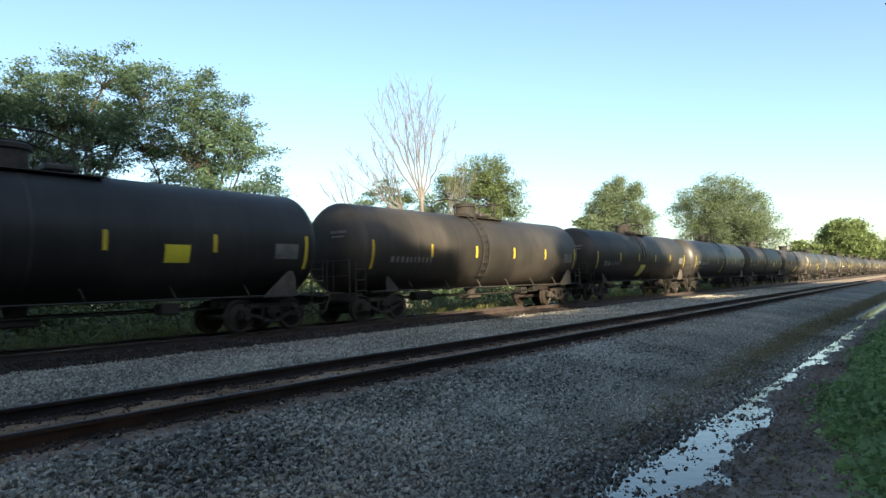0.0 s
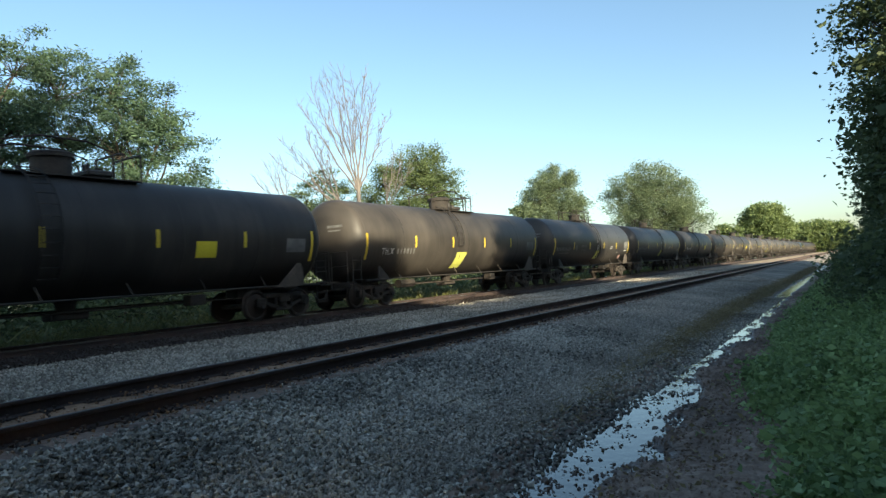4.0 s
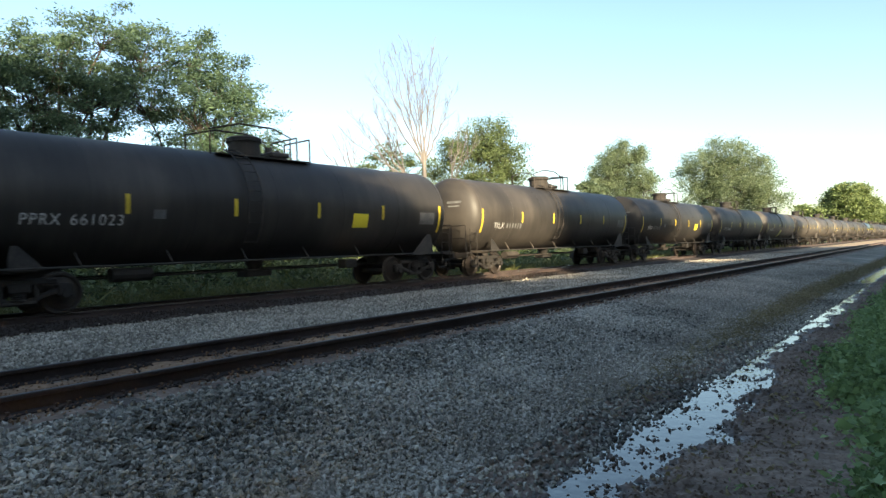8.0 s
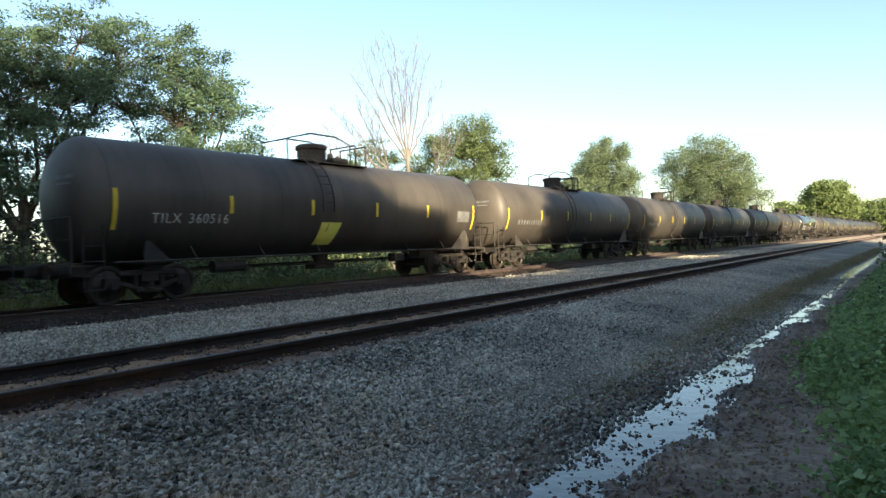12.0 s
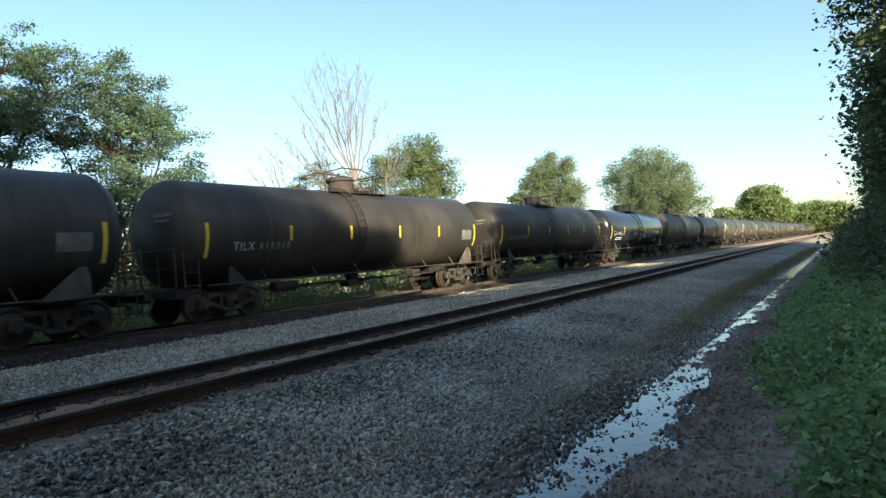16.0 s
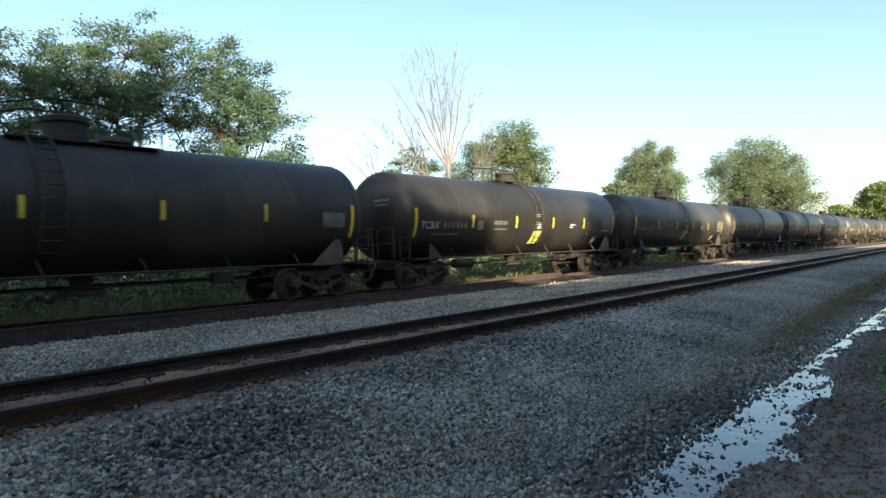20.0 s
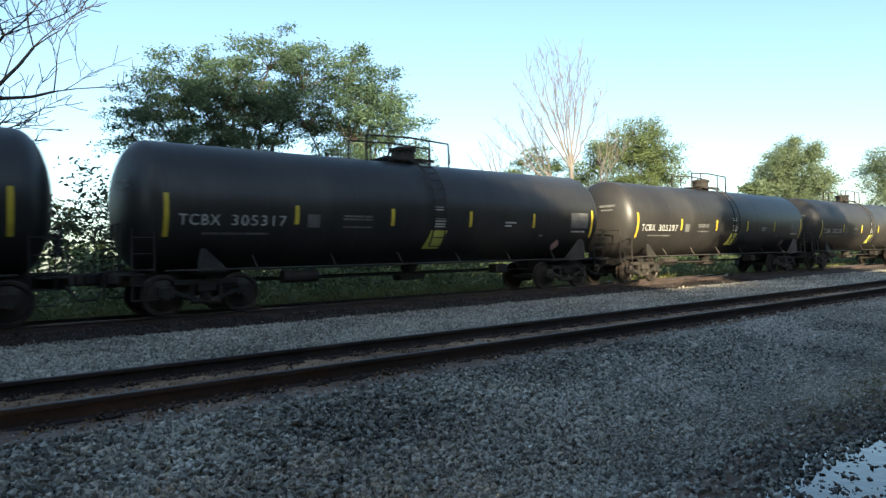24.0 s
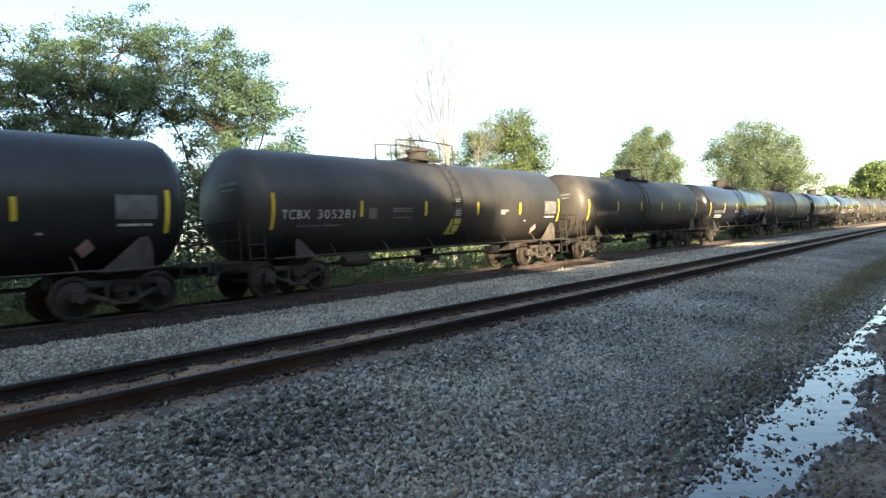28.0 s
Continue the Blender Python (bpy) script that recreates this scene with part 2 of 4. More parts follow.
def sweep(bm, pts, r, sides=6):
    """A bent tube through the points, in one skin."""
    pts = [Vector(p) for p in pts]
    rings = []
    for i, p in enumerate(pts):
        d = (pts[min(i + 1, len(pts) - 1)] - pts[max(i - 1, 0)]).normalized()
        u = d.cross(Vector((0, 1, 0)) if abs(d.y) < 0.9 else Vector((1, 0, 0))).normalized()
        w = d.cross(u)
        rings.append([bm.verts.new(p + (u * math.cos(2 * math.pi * k / sides) + w * math.sin(2 * math.pi * k / sides)) * r) for k in range(sides)])
    for a, b in zip(rings, rings[1:]):
        for k in range(sides):
            bm.faces.new((a[k], a[(k + 1) % sides], b[(k + 1) % sides], b[k]))
    bm.faces.new(rings[0][::-1])
    bm.faces.new(rings[-1])


def lathe(bm, profile, sides, centre=(0, 0, 0), axis="y"):
    """Turns (along, radius) pairs round an axis; closes ends of radius 0."""
    rings = []
    for a, r in profile:
        if r <= 1e-5:
            p = {"y": (0, a, 0), "x": (a, 0, 0), "z": (0, 0, a)}[axis]
            rings.append([bm.verts.new(Vector(p) + Vector(centre))])
            continue
        ring = []
        for k in range(sides):
            u, v = r * math.cos(2 * math.pi * k / sides), r * math.sin(2 * math.pi * k / sides)
            p = {"y": (u, a, v), "x": (a, u, v), "z": (u, v, a)}[axis]
            ring.append(bm.verts.new(Vector(p) + Vector(centre)))
        rings.append(ring)
    for p, q in zip(rings, rings[1:]):
        for k in range(sides):
            j = (k + 1) % sides
            if len(p) == 1 and len(q) > 1:
                bm.faces.new((p[0], q[k], q[j]))
            elif len(q) == 1 and len(p) > 1:
                bm.faces.new((p[k], q[0], p[j]))
            elif len(p) > 1:
                bm.faces.new((p[k], q[k], q[j], p[j]))


def extrude_profile(pts, y0, y1, closed=True):
    bm = bmesh.new()
    a = [bm.verts.new((x, y0, z)) for x, z in pts]
    b = [bm.verts.new((x, y1, z)) for x, z in pts]
    n = len(pts)
    for i in range(n if closed else n - 1):
        j = (i + 1) % n
        bm.faces.new((a[i], a[j], b[j], b[i]))
    if closed:
        bm.faces.new(a)
        bm.faces.new(b)
    return bm


# ---- ground ----
TRAIN_X = -9.31
PROFILE = [(-14.0, -0.55), (-12.4, -0.5), (-11.2, -0.24), (-10.5, -0.2), (-8.1, -0.2), (-7.2, -0.23), (-5.5, -0.3), (-3.5, -0.27), (-1.6, -0.2), (-1.1, -0.19),
           (1.1, -0.19), (1.6, -0.22), (2.6, -0.36), (3.6, -0.56), (4.05, -0.615), (4.3, -0.70)]


def ballast_z(x):
    return float(np.interp(x, [p[0] for p in PROFILE], [p[1] for p in PROFILE]))


WET_Y = (1.5, 3.6, 4.6, 5.4, 6.3, 6.9, 7.9, 8.75, 9.4, 10.8, 12.9, 15, 19, 24, 36, 48)
WET_LO = (4.86, 4.73, 4.54, 4.43, 4.46, 4.50, 4.52, 4.58, 4.57, 4.42, 4.30, 4.22, 4.27, 4.28, 4.28, 4.36)
WET_HI = (5.14, 5.20, 5.27, 5.31, 5.30, 5.28, 5.24, 5.06, 4.95, 4.93, 4.96, 5.08, 4.92, 4.82, 4.74, 4.6)


def dirt_z(x, y):
    """Height of the bare path with its trough of standing water."""
    lo = float(np.interp(y, WET_Y, WET_LO)) + 0.05 * math.sin(y * 3.1) + 0.03 * math.sin(y * 7.7)
    hi = float(np.interp(y, WET_Y, WET_HI)) + 0.05 * math.sin(y * 2.3 + 1) + 0.03 * math.sin(y * 6.1)
    c, w = (lo + hi) / 2, (hi - lo) / 2
    n = noise.noise((x * 3.2, y * 2.0, 0.3)) * 0.02 + noise.noise((x * 9, y * 5, 1.7)) * 0.036 + noise.noise((x * 22, y * 12, 4.1)) * 0.034 + noise.noise((x * 45, y * 28, 7.3)) * 0.016
    n *= 1 / (1 + max(0.0, y - 15) / 12)
    trough = (abs(x - c) - w) * 0.2
    return -0.603 + max(-0.04, min(0.05, trough)) + n + 0.02 * max(0.0, x - 5.6)


def build_ground():
    # one wide sheet under everything, reaching the horizon
    xs = [-2500, -700, -200, -80, -40, -25, -18, -14.5, -13, 4.2, 7.6, 10, 14, 25, 60, 200, 700, 2500]
    ys = [-900, -300, -100, -40, -10, 0, 10, 20, 30, 40, 50, 60, 80, 100, 150, 220, 350, 600, 1200, 3000]
    zz = {-14.5: -0.6, -13: -0.75, 4.2: -0.8, 7.6: -0.66, 10: -0.45, 14: -0.4}
    verts = [(x, y, zz.get(x, -0.5) + (0.15 * noise.noise((x * 0.1, y * 0.1, 0)) if x < -15 or x > 12 else 0)) for y in ys for x in xs]
    n = len(xs)
    faces = [(j * n + i, j * n + i + 1, (j + 1) * n + i + 1, (j + 1) * n + i) for j in range(len(ys) - 1) for i in range(n - 1)]
    tagged(mesh_object("ground", verts, faces, M_FIELD), "rough grassy open ground beside the railway", "ground", kind="structure")
    # ballast bed: a shaped strip along both tracks
    def strip(name, prof, y0, y1, step, mat, jitter, label, cat):
        rows = int((y1 - y0) / step)
        v, f = [], []
        for j in range(rows + 1):
            y = y0 + (y1 - y0) * j / rows
            for x, z in prof:
                v.append((x, y, z + jitter * noise.noise((x * 1.7, y * 1.7, 2.0))))
        k = len(prof)
        for j in range(rows):
            for i in range(k - 1):
                f.append((j * k + i, j * k + i + 1, (j + 1) * k + i + 1, (j + 1) * k + i))
        return tagged(mesh_object(name, v, f, mat, smooth=True), label, cat, kind="structure")
    fine = []
    for (xa, za), (xb, zb) in zip(PROFILE, PROFILE[1:]):
        k = max(1, int((xb - xa) / 0.45))
        fine += [(xa + (xb - xa) * i / k, za + (zb - za) * i / k) for i in range(k)]
    fine.append(PROFILE[-1])
    strip("ballast_bed", fine, -60, 900, 0.9, M_BALLAST, 0.03, "grey crushed stone railway ballast bed", "ballast")
    # oil-darkened strip along the far track
    dark = [(x, ballast_z(x) + 0.045) for x in (-11.0, -10.4, -9.6, -8.8, -8.1, -7.6, -7.2, -6.9)]
    strip("track_dirt", dark, -60, 900, 0.6, M_OILED_HOLLOWS, 0.03, "dark oily rust-brown dirt along the track in use", "dirt")
    brown = [(x, ballast_z(x) + 0.026) for x in (-0.76, -0.4, 0, 0.4, 0.76)]
    strip("track_sand", brown, -60, 900, 0.4, M_SAND, 0.025, "rusty brown sand between the rails", "dirt")
    for x0, x1 in ((-1.25, -0.764), (0.764, 1.32)):
        strip("rail_dirt", [(x, ballast_z(x) + 0.022) for x in (x0, x0 + (x1 - x0) * 0.4, x0 + (x1 - x0) * 0.75, x1)], -60, 900, 0.4, M_RUSTDIRT, 0.03, "dark rust-brown dirt outside the rail", "dirt")
    # tan laid over the grey ballast carries the warm sunlight further along
    tan = [(x, ballast_z(x) + 0.05) for x in (-6.4, -5.4, -4.2, -3.0, -2.0, -1.4)]
    strip("sandy_strip", tan, 66, 600, 1.5, M_TAN, 0.05, "sandy strip between the tracks, tinted tan for the low sunlight", "dirt")
    # path with the trough
    xs = np.r_[np.arange(4.04, 5.5, 0.022), np.arange(5.5, 8.6, 0.09)]
    ys = np.r_[np.arange(-4, 2, 0.3), np.arange(2, 12, 0.032), np.arange(12, 34, 0.075), np.arange(34, 56, 0.25), np.arange(56, 90, 0.8)]
    v = [(x, y, dirt_z(x, y) - (0.09 * (4.1 - x) / 0.05 if x < 4.1 else 0)) for y in ys for x in xs]
    k = len(xs)
    f = [(j * k + i, j * k + i + 1, (j + 1) * k + i + 1, (j + 1) * k + i) for j in range(len(ys) - 1) for i in range(k - 1)]
    tagged(mesh_object("path", v, f, M_DIRT, smooth=True), "damp brown dirt path beside the ballast", "path", kind="structure")
    tagged(mesh_object("water", [(4.1, 0, -0.607), (5.75, 0, -0.607), (5.75, 55, -0.607), (4.1, 55, -0.607)], [(0, 1, 2, 3)], M_WATER),
           "shallow puddle water reflecting the sky", "puddle", kind="structure")


def pebbles(name, count, place, size, mat, label, seed, cat="gravel"):
    """Loose angular stones, each its own little solid, in one mesh."""
    rng = np.random.default_rng(seed)
    base = np.array([(1, 0, 0), (-1, 0, 0), (0, 1, 0), (0, -1, 0), (0, 0, 1), (0, 0, -1)], float)
    tri = np.array([(0, 2, 4), (2, 1, 4), (1, 3, 4), (3, 0, 4), (2, 0, 5), (1, 2, 5), (3, 1, 5), (0, 3, 5)])
    pos = place(rng, count)
    count = len(pos)
    s = size * np.exp(rng.normal(0, 0.24, (count, 1, 1)))
    v = base[None] * (0.7 + 0.45 * rng.random((count, 6, 3))) + rng.normal(0, 0.13, (count, 6, 3))
    q = rng.normal(size=(count, 4))
    q /= np.linalg.norm(q, axis=1, keepdims=True)
    w, x, y, z = q.T
    rot = np.stack([np.stack([1 - 2 * (y * y + z * z), 2 * (x * y - z * w), 2 * (x * z + y * w)], -1),
                    np.stack([2 * (x * y + z * w), 1 - 2 * (x * x + z * z), 2 * (y * z - x * w)], -1),
                    np.stack([2 * (x * z - y * w), 2 * (y * z + x * w), 1 - 2 * (x * x + y * y)], -1)], 1)
    v = np.einsum("nij,nkj->nki", rot, v * np.array([1.15, 1.0, 0.8])) * s + pos[:, None]
    me = bpy.data.meshes.new(name)
    faces = (tri[None] + 6 * np.arange(count)[:, None, None]).reshape(-1, 3)
    fast_mesh(me, v.reshape(-1, 3), faces)
    me.polygons.foreach_set("use_smooth", np.zeros(len(faces), dtype=bool))
    me.materials.append(mat)
    return tagged(new(name, me), label, cat, kind="stuff")


def fast_mesh(me, verts, faces):
    """Fills a mesh from arrays; all faces have the same number of corners."""
    nf, k = faces.shape
    me.vertices.add(len(verts))
    me.vertices.foreach_set("co", np.ascontiguousarray(verts, np.float32).ravel())
    me.loops.add(nf * k)
    me.loops.foreach_set("vertex_index", np.ascontiguousarray(faces, np.int32).ravel())
    me.polygons.add(nf)
    me.polygons.foreach_set("loop_start", np.arange(0, nf * k, k, dtype=np.int32))
    me.update(calc_edges=True)
    me.validate()


def build_gravel():
    px, pz = np.array([p[0] for p in PROFILE]), np.array([p[1] for p in PROFILE])

    def area(x0, x1, y0, y1, lift=0.012, near=True):
        def put(rng, n):
            x = x0 + (x1 - x0) * rng.random(n)
            y = y0 + (y1 - y0) * (rng.random(n) ** 1.5 if near else rng.random(n))
            return np.stack([x, y, np.interp(x, px, pz) + lift + rng.normal(0, 0.016, n)], 1)
        return put
    pebbles("shoulder_gravel", 60000, area(1.27, 3.3, -1.0, 13), 0.0235, M_STONE, "loose grey crushed stones on the ballast shoulder", 1)
    pebbles("shoulder_grit", 58000, area(2.5, 4.18, -1.0, 14), 0.016, M_GRIT, "fine grey stone grit at the foot of the shoulder", 15)
    pebbles("shoulder_gravel_beyond", 42000, area(1.25, 4.1, 9, 40), 0.021, M_GRIT, "loose grey crushed stones further along the shoulder", 2)
    pebbles("middle_gravel_beyond", 16000, area(-7.0, -1.2, 24, 64), 0.034, M_OLDSTONE, "dusty grey old crushed stones further along between the tracks", 7)
    pebbles("middle_gravel", 50000, area(-7.0, -1.2, -3.0, 28), 0.024, M_OLDSTONE, "dusty grey old crushed stones between the tracks", 3)
    pebbles("sleeper_gravel", 9000, area(-1.0, 1.15, -1, 24, 0.03), 0.014, M_SAND, "small rusty chips between the rails", 4)
    pebbles("sleeper_clods", 600, area(-0.95, 1.1, -1, 26, 0.03), 0.02, M_OILED_HOLLOWS, "dark splinters and clods beside the ties", 12, "clods")

    # dark pebbles drawn in place of shaded hollows at each tie
    def hollows(rng, n):
        tie = -4 + 0.47 * rng.integers(6, 70, n)
        x = np.where(rng.random(n) < 0.5, -0.57, 0.93) + rng.normal(0, 0.022, n)
        return np.stack([x, tie + 0.22 * (rng.random(n) - 0.5), np.interp(x, px, pz) + 0.036 + rng.normal(0, 0.006, n)], 1)
    pebbles("tie_crumbs", 2300, hollows, 0.02, M_OILED_HOLLOWS, "dark crumbs standing in for the shaded hollows beside the ties", 16, "clods")
    pebbles("edge_spill", 1100, area(0.95, 1.35, -1, 22, 0.02), 0.019, M_STONE, "grey stones spilling against the rusty rail", 13)
    pebbles("oily_gravel", 9000, area(-8.3, -6.75, -3, 30, 0.05), 0.024, M_OILED_HOLLOWS, "oil-darkened stones along the far rail", 14)

    def edge(rng, n):
        x, y = 4.1 + 0.62 * rng.random(n) ** 1.5, 0.5 + 26 * rng.random(n) ** 1.4
        z = np.array([dirt_z(a, b) for a, b in zip(x, y)])
        return np.stack([x, y, np.maximum(z, -0.61) + 0.008], 1)
    pebbles("edge_gravel", 9000, edge, 0.022, M_STONE, "grey stones spilling towards the puddle", 6)

    def lumps(rng, n):
        y = np.repeat(2 + 26 * rng.random(n // 10) ** 1.3, 10)
        x = np.interp(y, WET_Y, WET_LO) + (np.interp(y, WET_Y, WET_HI) - np.interp(y, WET_Y, WET_LO)) * np.repeat(rng.random(n // 10), 10)
        wide = np.repeat(0.02 + 0.06 * rng.random(n // 10), 10)
        return np.stack([x + rng.normal(0, 1, len(x)) * wide, y + rng.normal(0, 1, len(x)) * wide * 1.3, np.full(len(x), -0.612)], 1)
    pebbles("wet_lumps", 2600, lumps, 0.019, M_DIRT, "dark wet lumps standing in the puddle", 8, "clods")

    def litter(rng, n):
        x, y = 5.2 + 1.6 * rng.random(n), 0.8 + 18 * rng.random(n) ** 1.5
        z = np.array([dirt_z(a, b) for a, b in zip(x, y)])
        return np.stack([x, y, z + 0.005], 1)
    pebbles("path_grit", 9000, litter, 0.012, M_DIRT, "brown grit and crumbs on the path", 9, "grit")

    def mud(rng, n):
        x, y = 4.3 + 1.4 * rng.random(n), 1.5 + 30 * rng.random(n) ** 1.6
        z = np.array([dirt_z(a, b) for a, b in zip(x, y)])
        return np.stack([x, y, z + 0.004], 1)
    pebbles("mud_clods", 5000, mud, 0.015, M_DIRT, "dark wet clods and stones in the puddle", 5, "clods")


# ---- tracks ----
RAIL_SECTION = [(-0.07, -0.17), (0.07, -0.17), (0.07, -0.158), (0.012, -0.14), (0.009, -0.045), (0.036, -0.036), (0.036, -0.004), (0.03, 0.0),
                (-0.03, 0.0), (-0.036, -0.004), (-0.036, -0.036), (-0.009, -0.045), (-0.012, -0.14), (-0.07, -0.158)]


def track(cx, top_mat, label, tie_range):
    t = tagged(new("railway_track"), label, "railway track", kind="structure")
    t.matrix_basis = pose(cx, 0, 0)
    for side in (-0.753, 0.753):
        part("rail", extrude_profile([(x + side, z) for x, z in RAIL_SECTION], -60, 900), M_RAIL, t, "rusty brown steel rail")
        part("rail_head", extrude_profile([(side - 0.026, 0.0), (side + 0.026, 0.0), (side + 0.026, 0.0025), (side - 0.026, 0.0025)], -60, 900), top_mat, t, "worn bright running surface")
    first = plate = None
    y, rng = tie_range[0], random.Random(5)
    while y < tie_range[1]:
        m = pose(rng.uniform(-0.04, 0.04), y + rng.uniform(-0.03, 0.03), rng.uniform(-0.012, 0.0), 0, 0, rng.uniform(-1.2, 1.2))
        if first is None:
            bm = bmesh.new()
            box(bm, (0, 0, -0.25), (2.6, 0.23, 0.18), 0.015)
            first = part("tie", bm, M_TIE, t)
            first.matrix_basis = m
            bm = bmesh.new()
            box(bm, (0, 0, -0.155), (0.36, 0.19, 0.016), 0.003)
            for dx, dy in ((-0.1, -0.05), (0.1, 0.05), (-0.1, 0.05), (0.1, -0.05)):
                rod(bm, (dx, dy, -0.16), (dx, dy, -0.125), 0.013, 6)
                box(bm, (dx * 0.9, dy, -0.122), (0.045, 0.03, 0.014))
            plate = part("tie_plate", bm, M_PLATE, t)
            plate.matrix_basis = pose(-0.753, y, 0)
            share(plate, t, pose(0.753, y, 0))
        else:
            share(first, t, m)
            for side in (-0.753, 0.753):
                share(plate, t, pose(side, y, 0))
        y += 0.47
    return t


# ---- tank cars ----
PITCH, TANK_R, TANK_Z, TANK_HALF, HEAD = 17.28, 1.55, 2.53, 8.05, 0.68


def on_tank(verts, lift):
    """Wraps flat (y, z) places on the side of the tank."""
    out = []
    for y, z in verts:
        dz = max(-1.4, min(1.4, z - TANK_Z))
        r = TANK_R + lift
        out.append((math.sqrt(r * r - dz * dz), y, z))
    return out


def decal(name, corners, mat, parent, label="", lift=0.006, steps=4):
    """A painted or taped four-sided patch that follows the tank's side: corners bl, br, tr, tl as (y, z)."""
    (a, b, c, d) = corners
    v, f = [], []
    for i in range(steps + 1):
        u = i / steps
        v.append((a[0] + (d[0] - a[0]) * u, a[1] + (d[1] - a[1]) * u))
        v.append((b[0] + (c[0] - b[0]) * u, b[1] + (c[1] - b[1]) * u))
    for i in range(steps):
        f.append((2 * i, 2 * i + 1, 2 * i + 3, 2 * i + 2))
    return mesh_object(name, on_tank(v, lift), f, mat, parent, label)


def patch(name, y, z, w, h, mat, parent, label="", lift=0.006):
    return decal(name, ((y - w / 2, z - h / 2), (y + w / 2, z - h / 2), (y + w / 2, z + h / 2), (y - w / 2, z + h / 2)), mat, parent, label, lift)


def lettering(text, y, z, height, parent, width=None):
    """Stencilled letters wrapped on the tank's side, left edge at y."""
    cu = bpy.data.curves.new("lettering", "FONT")
    cu.body, cu.size, cu.space_character = text, height * 1.38, 1.18
    ob = bpy.data.objects.new("lettering", cu)
    scene.collection.objects.link(ob)
    bpy.context.view_layer.update()
    me = bpy.data.meshes.new_from_object(ob.evaluated_get(bpy.context.evaluated_depsgraph_get()))
    bpy.data.objects.remove(ob)
    xs = [v.co.x for v in me.vertices]
    k = (width / (max(xs) - min(xs))) if width else 1.0
    for v in me.vertices:
        v.co = on_tank([(y + v.co.x * k, z + v.co.y)], 0.007)[0]
    me.materials.clear()
    me.materials.append(M_WHITE)
    o = new("lettering", me)
    o.parent = parent
    o["label"] = "dusty white stencilled reporting mark"
    return o


def head_mark(car, x, z, w, h):
    """A stencilled line that lies on the domed head at the tank's leading end."""
    v = []
    for dx, dz in ((-w / 2, -h / 2), (w / 2, -h / 2), (w / 2, h / 2), (-w / 2, h / 2)):
        u, q = x + dx, z + dz - TANK_Z
        v.append((u, -(TANK_HALF - HEAD + HEAD * math.sqrt(1 - (u * u + q * q) / TANK_R ** 2)) - 0.02, z + dz))
    mesh_object("stencil_line", v, [(0, 1, 2, 3)], M_PANEL, car)


def bars(y, z, widths, height, parent, mat=None, name="stencil_line"):
    for w in widths:
        patch(name, y + w / 2, z, w, height, mat or M_WHITE, parent)
        y += w + height * 0.6


def truck(car, y):
    """A two-axle bogie, centred at y."""
    holder_bm = bmesh.new()
    box(holder_bm, (0, 0, 0.62), (2.3, 0.42, 0.22), 0.03)
    box(holder_bm, (0, 0, 0.8), (0.8, 0.5, 0.2), 0.03)
    t = part("truck", holder_bm, M_GRIME, car, "grimy cast steel two-axle truck")
    t.matrix_basis = pose(0, y, 0)
    for side in (-1, 1):
        bm = bmesh.new()
        x = side * 1.0
        # top chord, sloping tension members and pedestal ends
        box(bm, (x, 0, 0.74), (0.16, 1.5, 0.14), 0.03)
        for s in (-1, 1):
            box(bm, (x, s * 0.89, 0.53), (0.2, 0.34, 0.3), 0.04)
            box(bm, (x, s * 0.45, 0.42), (0.14, 0.75, 0.12), 0.03, Matrix.Rotation(s * radians(20), 4, "X"))
            box(bm, (x, s * 0.32, 0.56), (0.15, 0.1, 0.36), 0.02)
            rod(bm, (x, s * 0.89, 0.46), (x + side * 0.15, s * 0.89, 0.46), 0.1, 10)
        box(bm, (x, 0, 0.3), (0.18, 0.66, 0.1), 0.03)
        part("side_frame", bm, M_GRIME, t)
        bm = bmesh.new()
        lathe(bm, [(0.34, 0.0)] + [(0.34 + k * 0.0225, 0.15 if k % 2 else 0.12) for k in range(10)] + [(0.545, 0.0)], 12, (x, 0, 0), "z")
        part("spring_nest", bm, M_STEEL, t)
        for s in (-1, 1):
            bm = bmesh.new()
            w = side
            lathe(bm, [(w * 0.82 - w * 0.07, 0.0), (w * 0.82 - w * 0.07, 0.16), (w * 0.76, 0.36), (w * 0.70, 0.40), (w * 0.70, 0.485), (w * 0.735, 0.485), (w * 0.75, 0.46),
                       (w * 0.83, 0.455), (w * 0.83, 0.40), (w * 0.79, 0.36), (w * 0.83, 0.16), (w * 0.83, 0.0)], 24, (0, 0, 0), "x")
            o = part("wheel", bm, M_WHEEL, t, "worn steel flanged wheel", smooth=False)
            o.matrix_basis = pose(0, s * 0.89, 0.458)
    for s in (-1, 1):
        bm = bmesh.new()
        rod(bm, (-0.95, s * 0.89, 0.458), (0.95, s * 0.89, 0.458), 0.08, 10)
        part("axle", bm, M_GRIME, t)
    return t


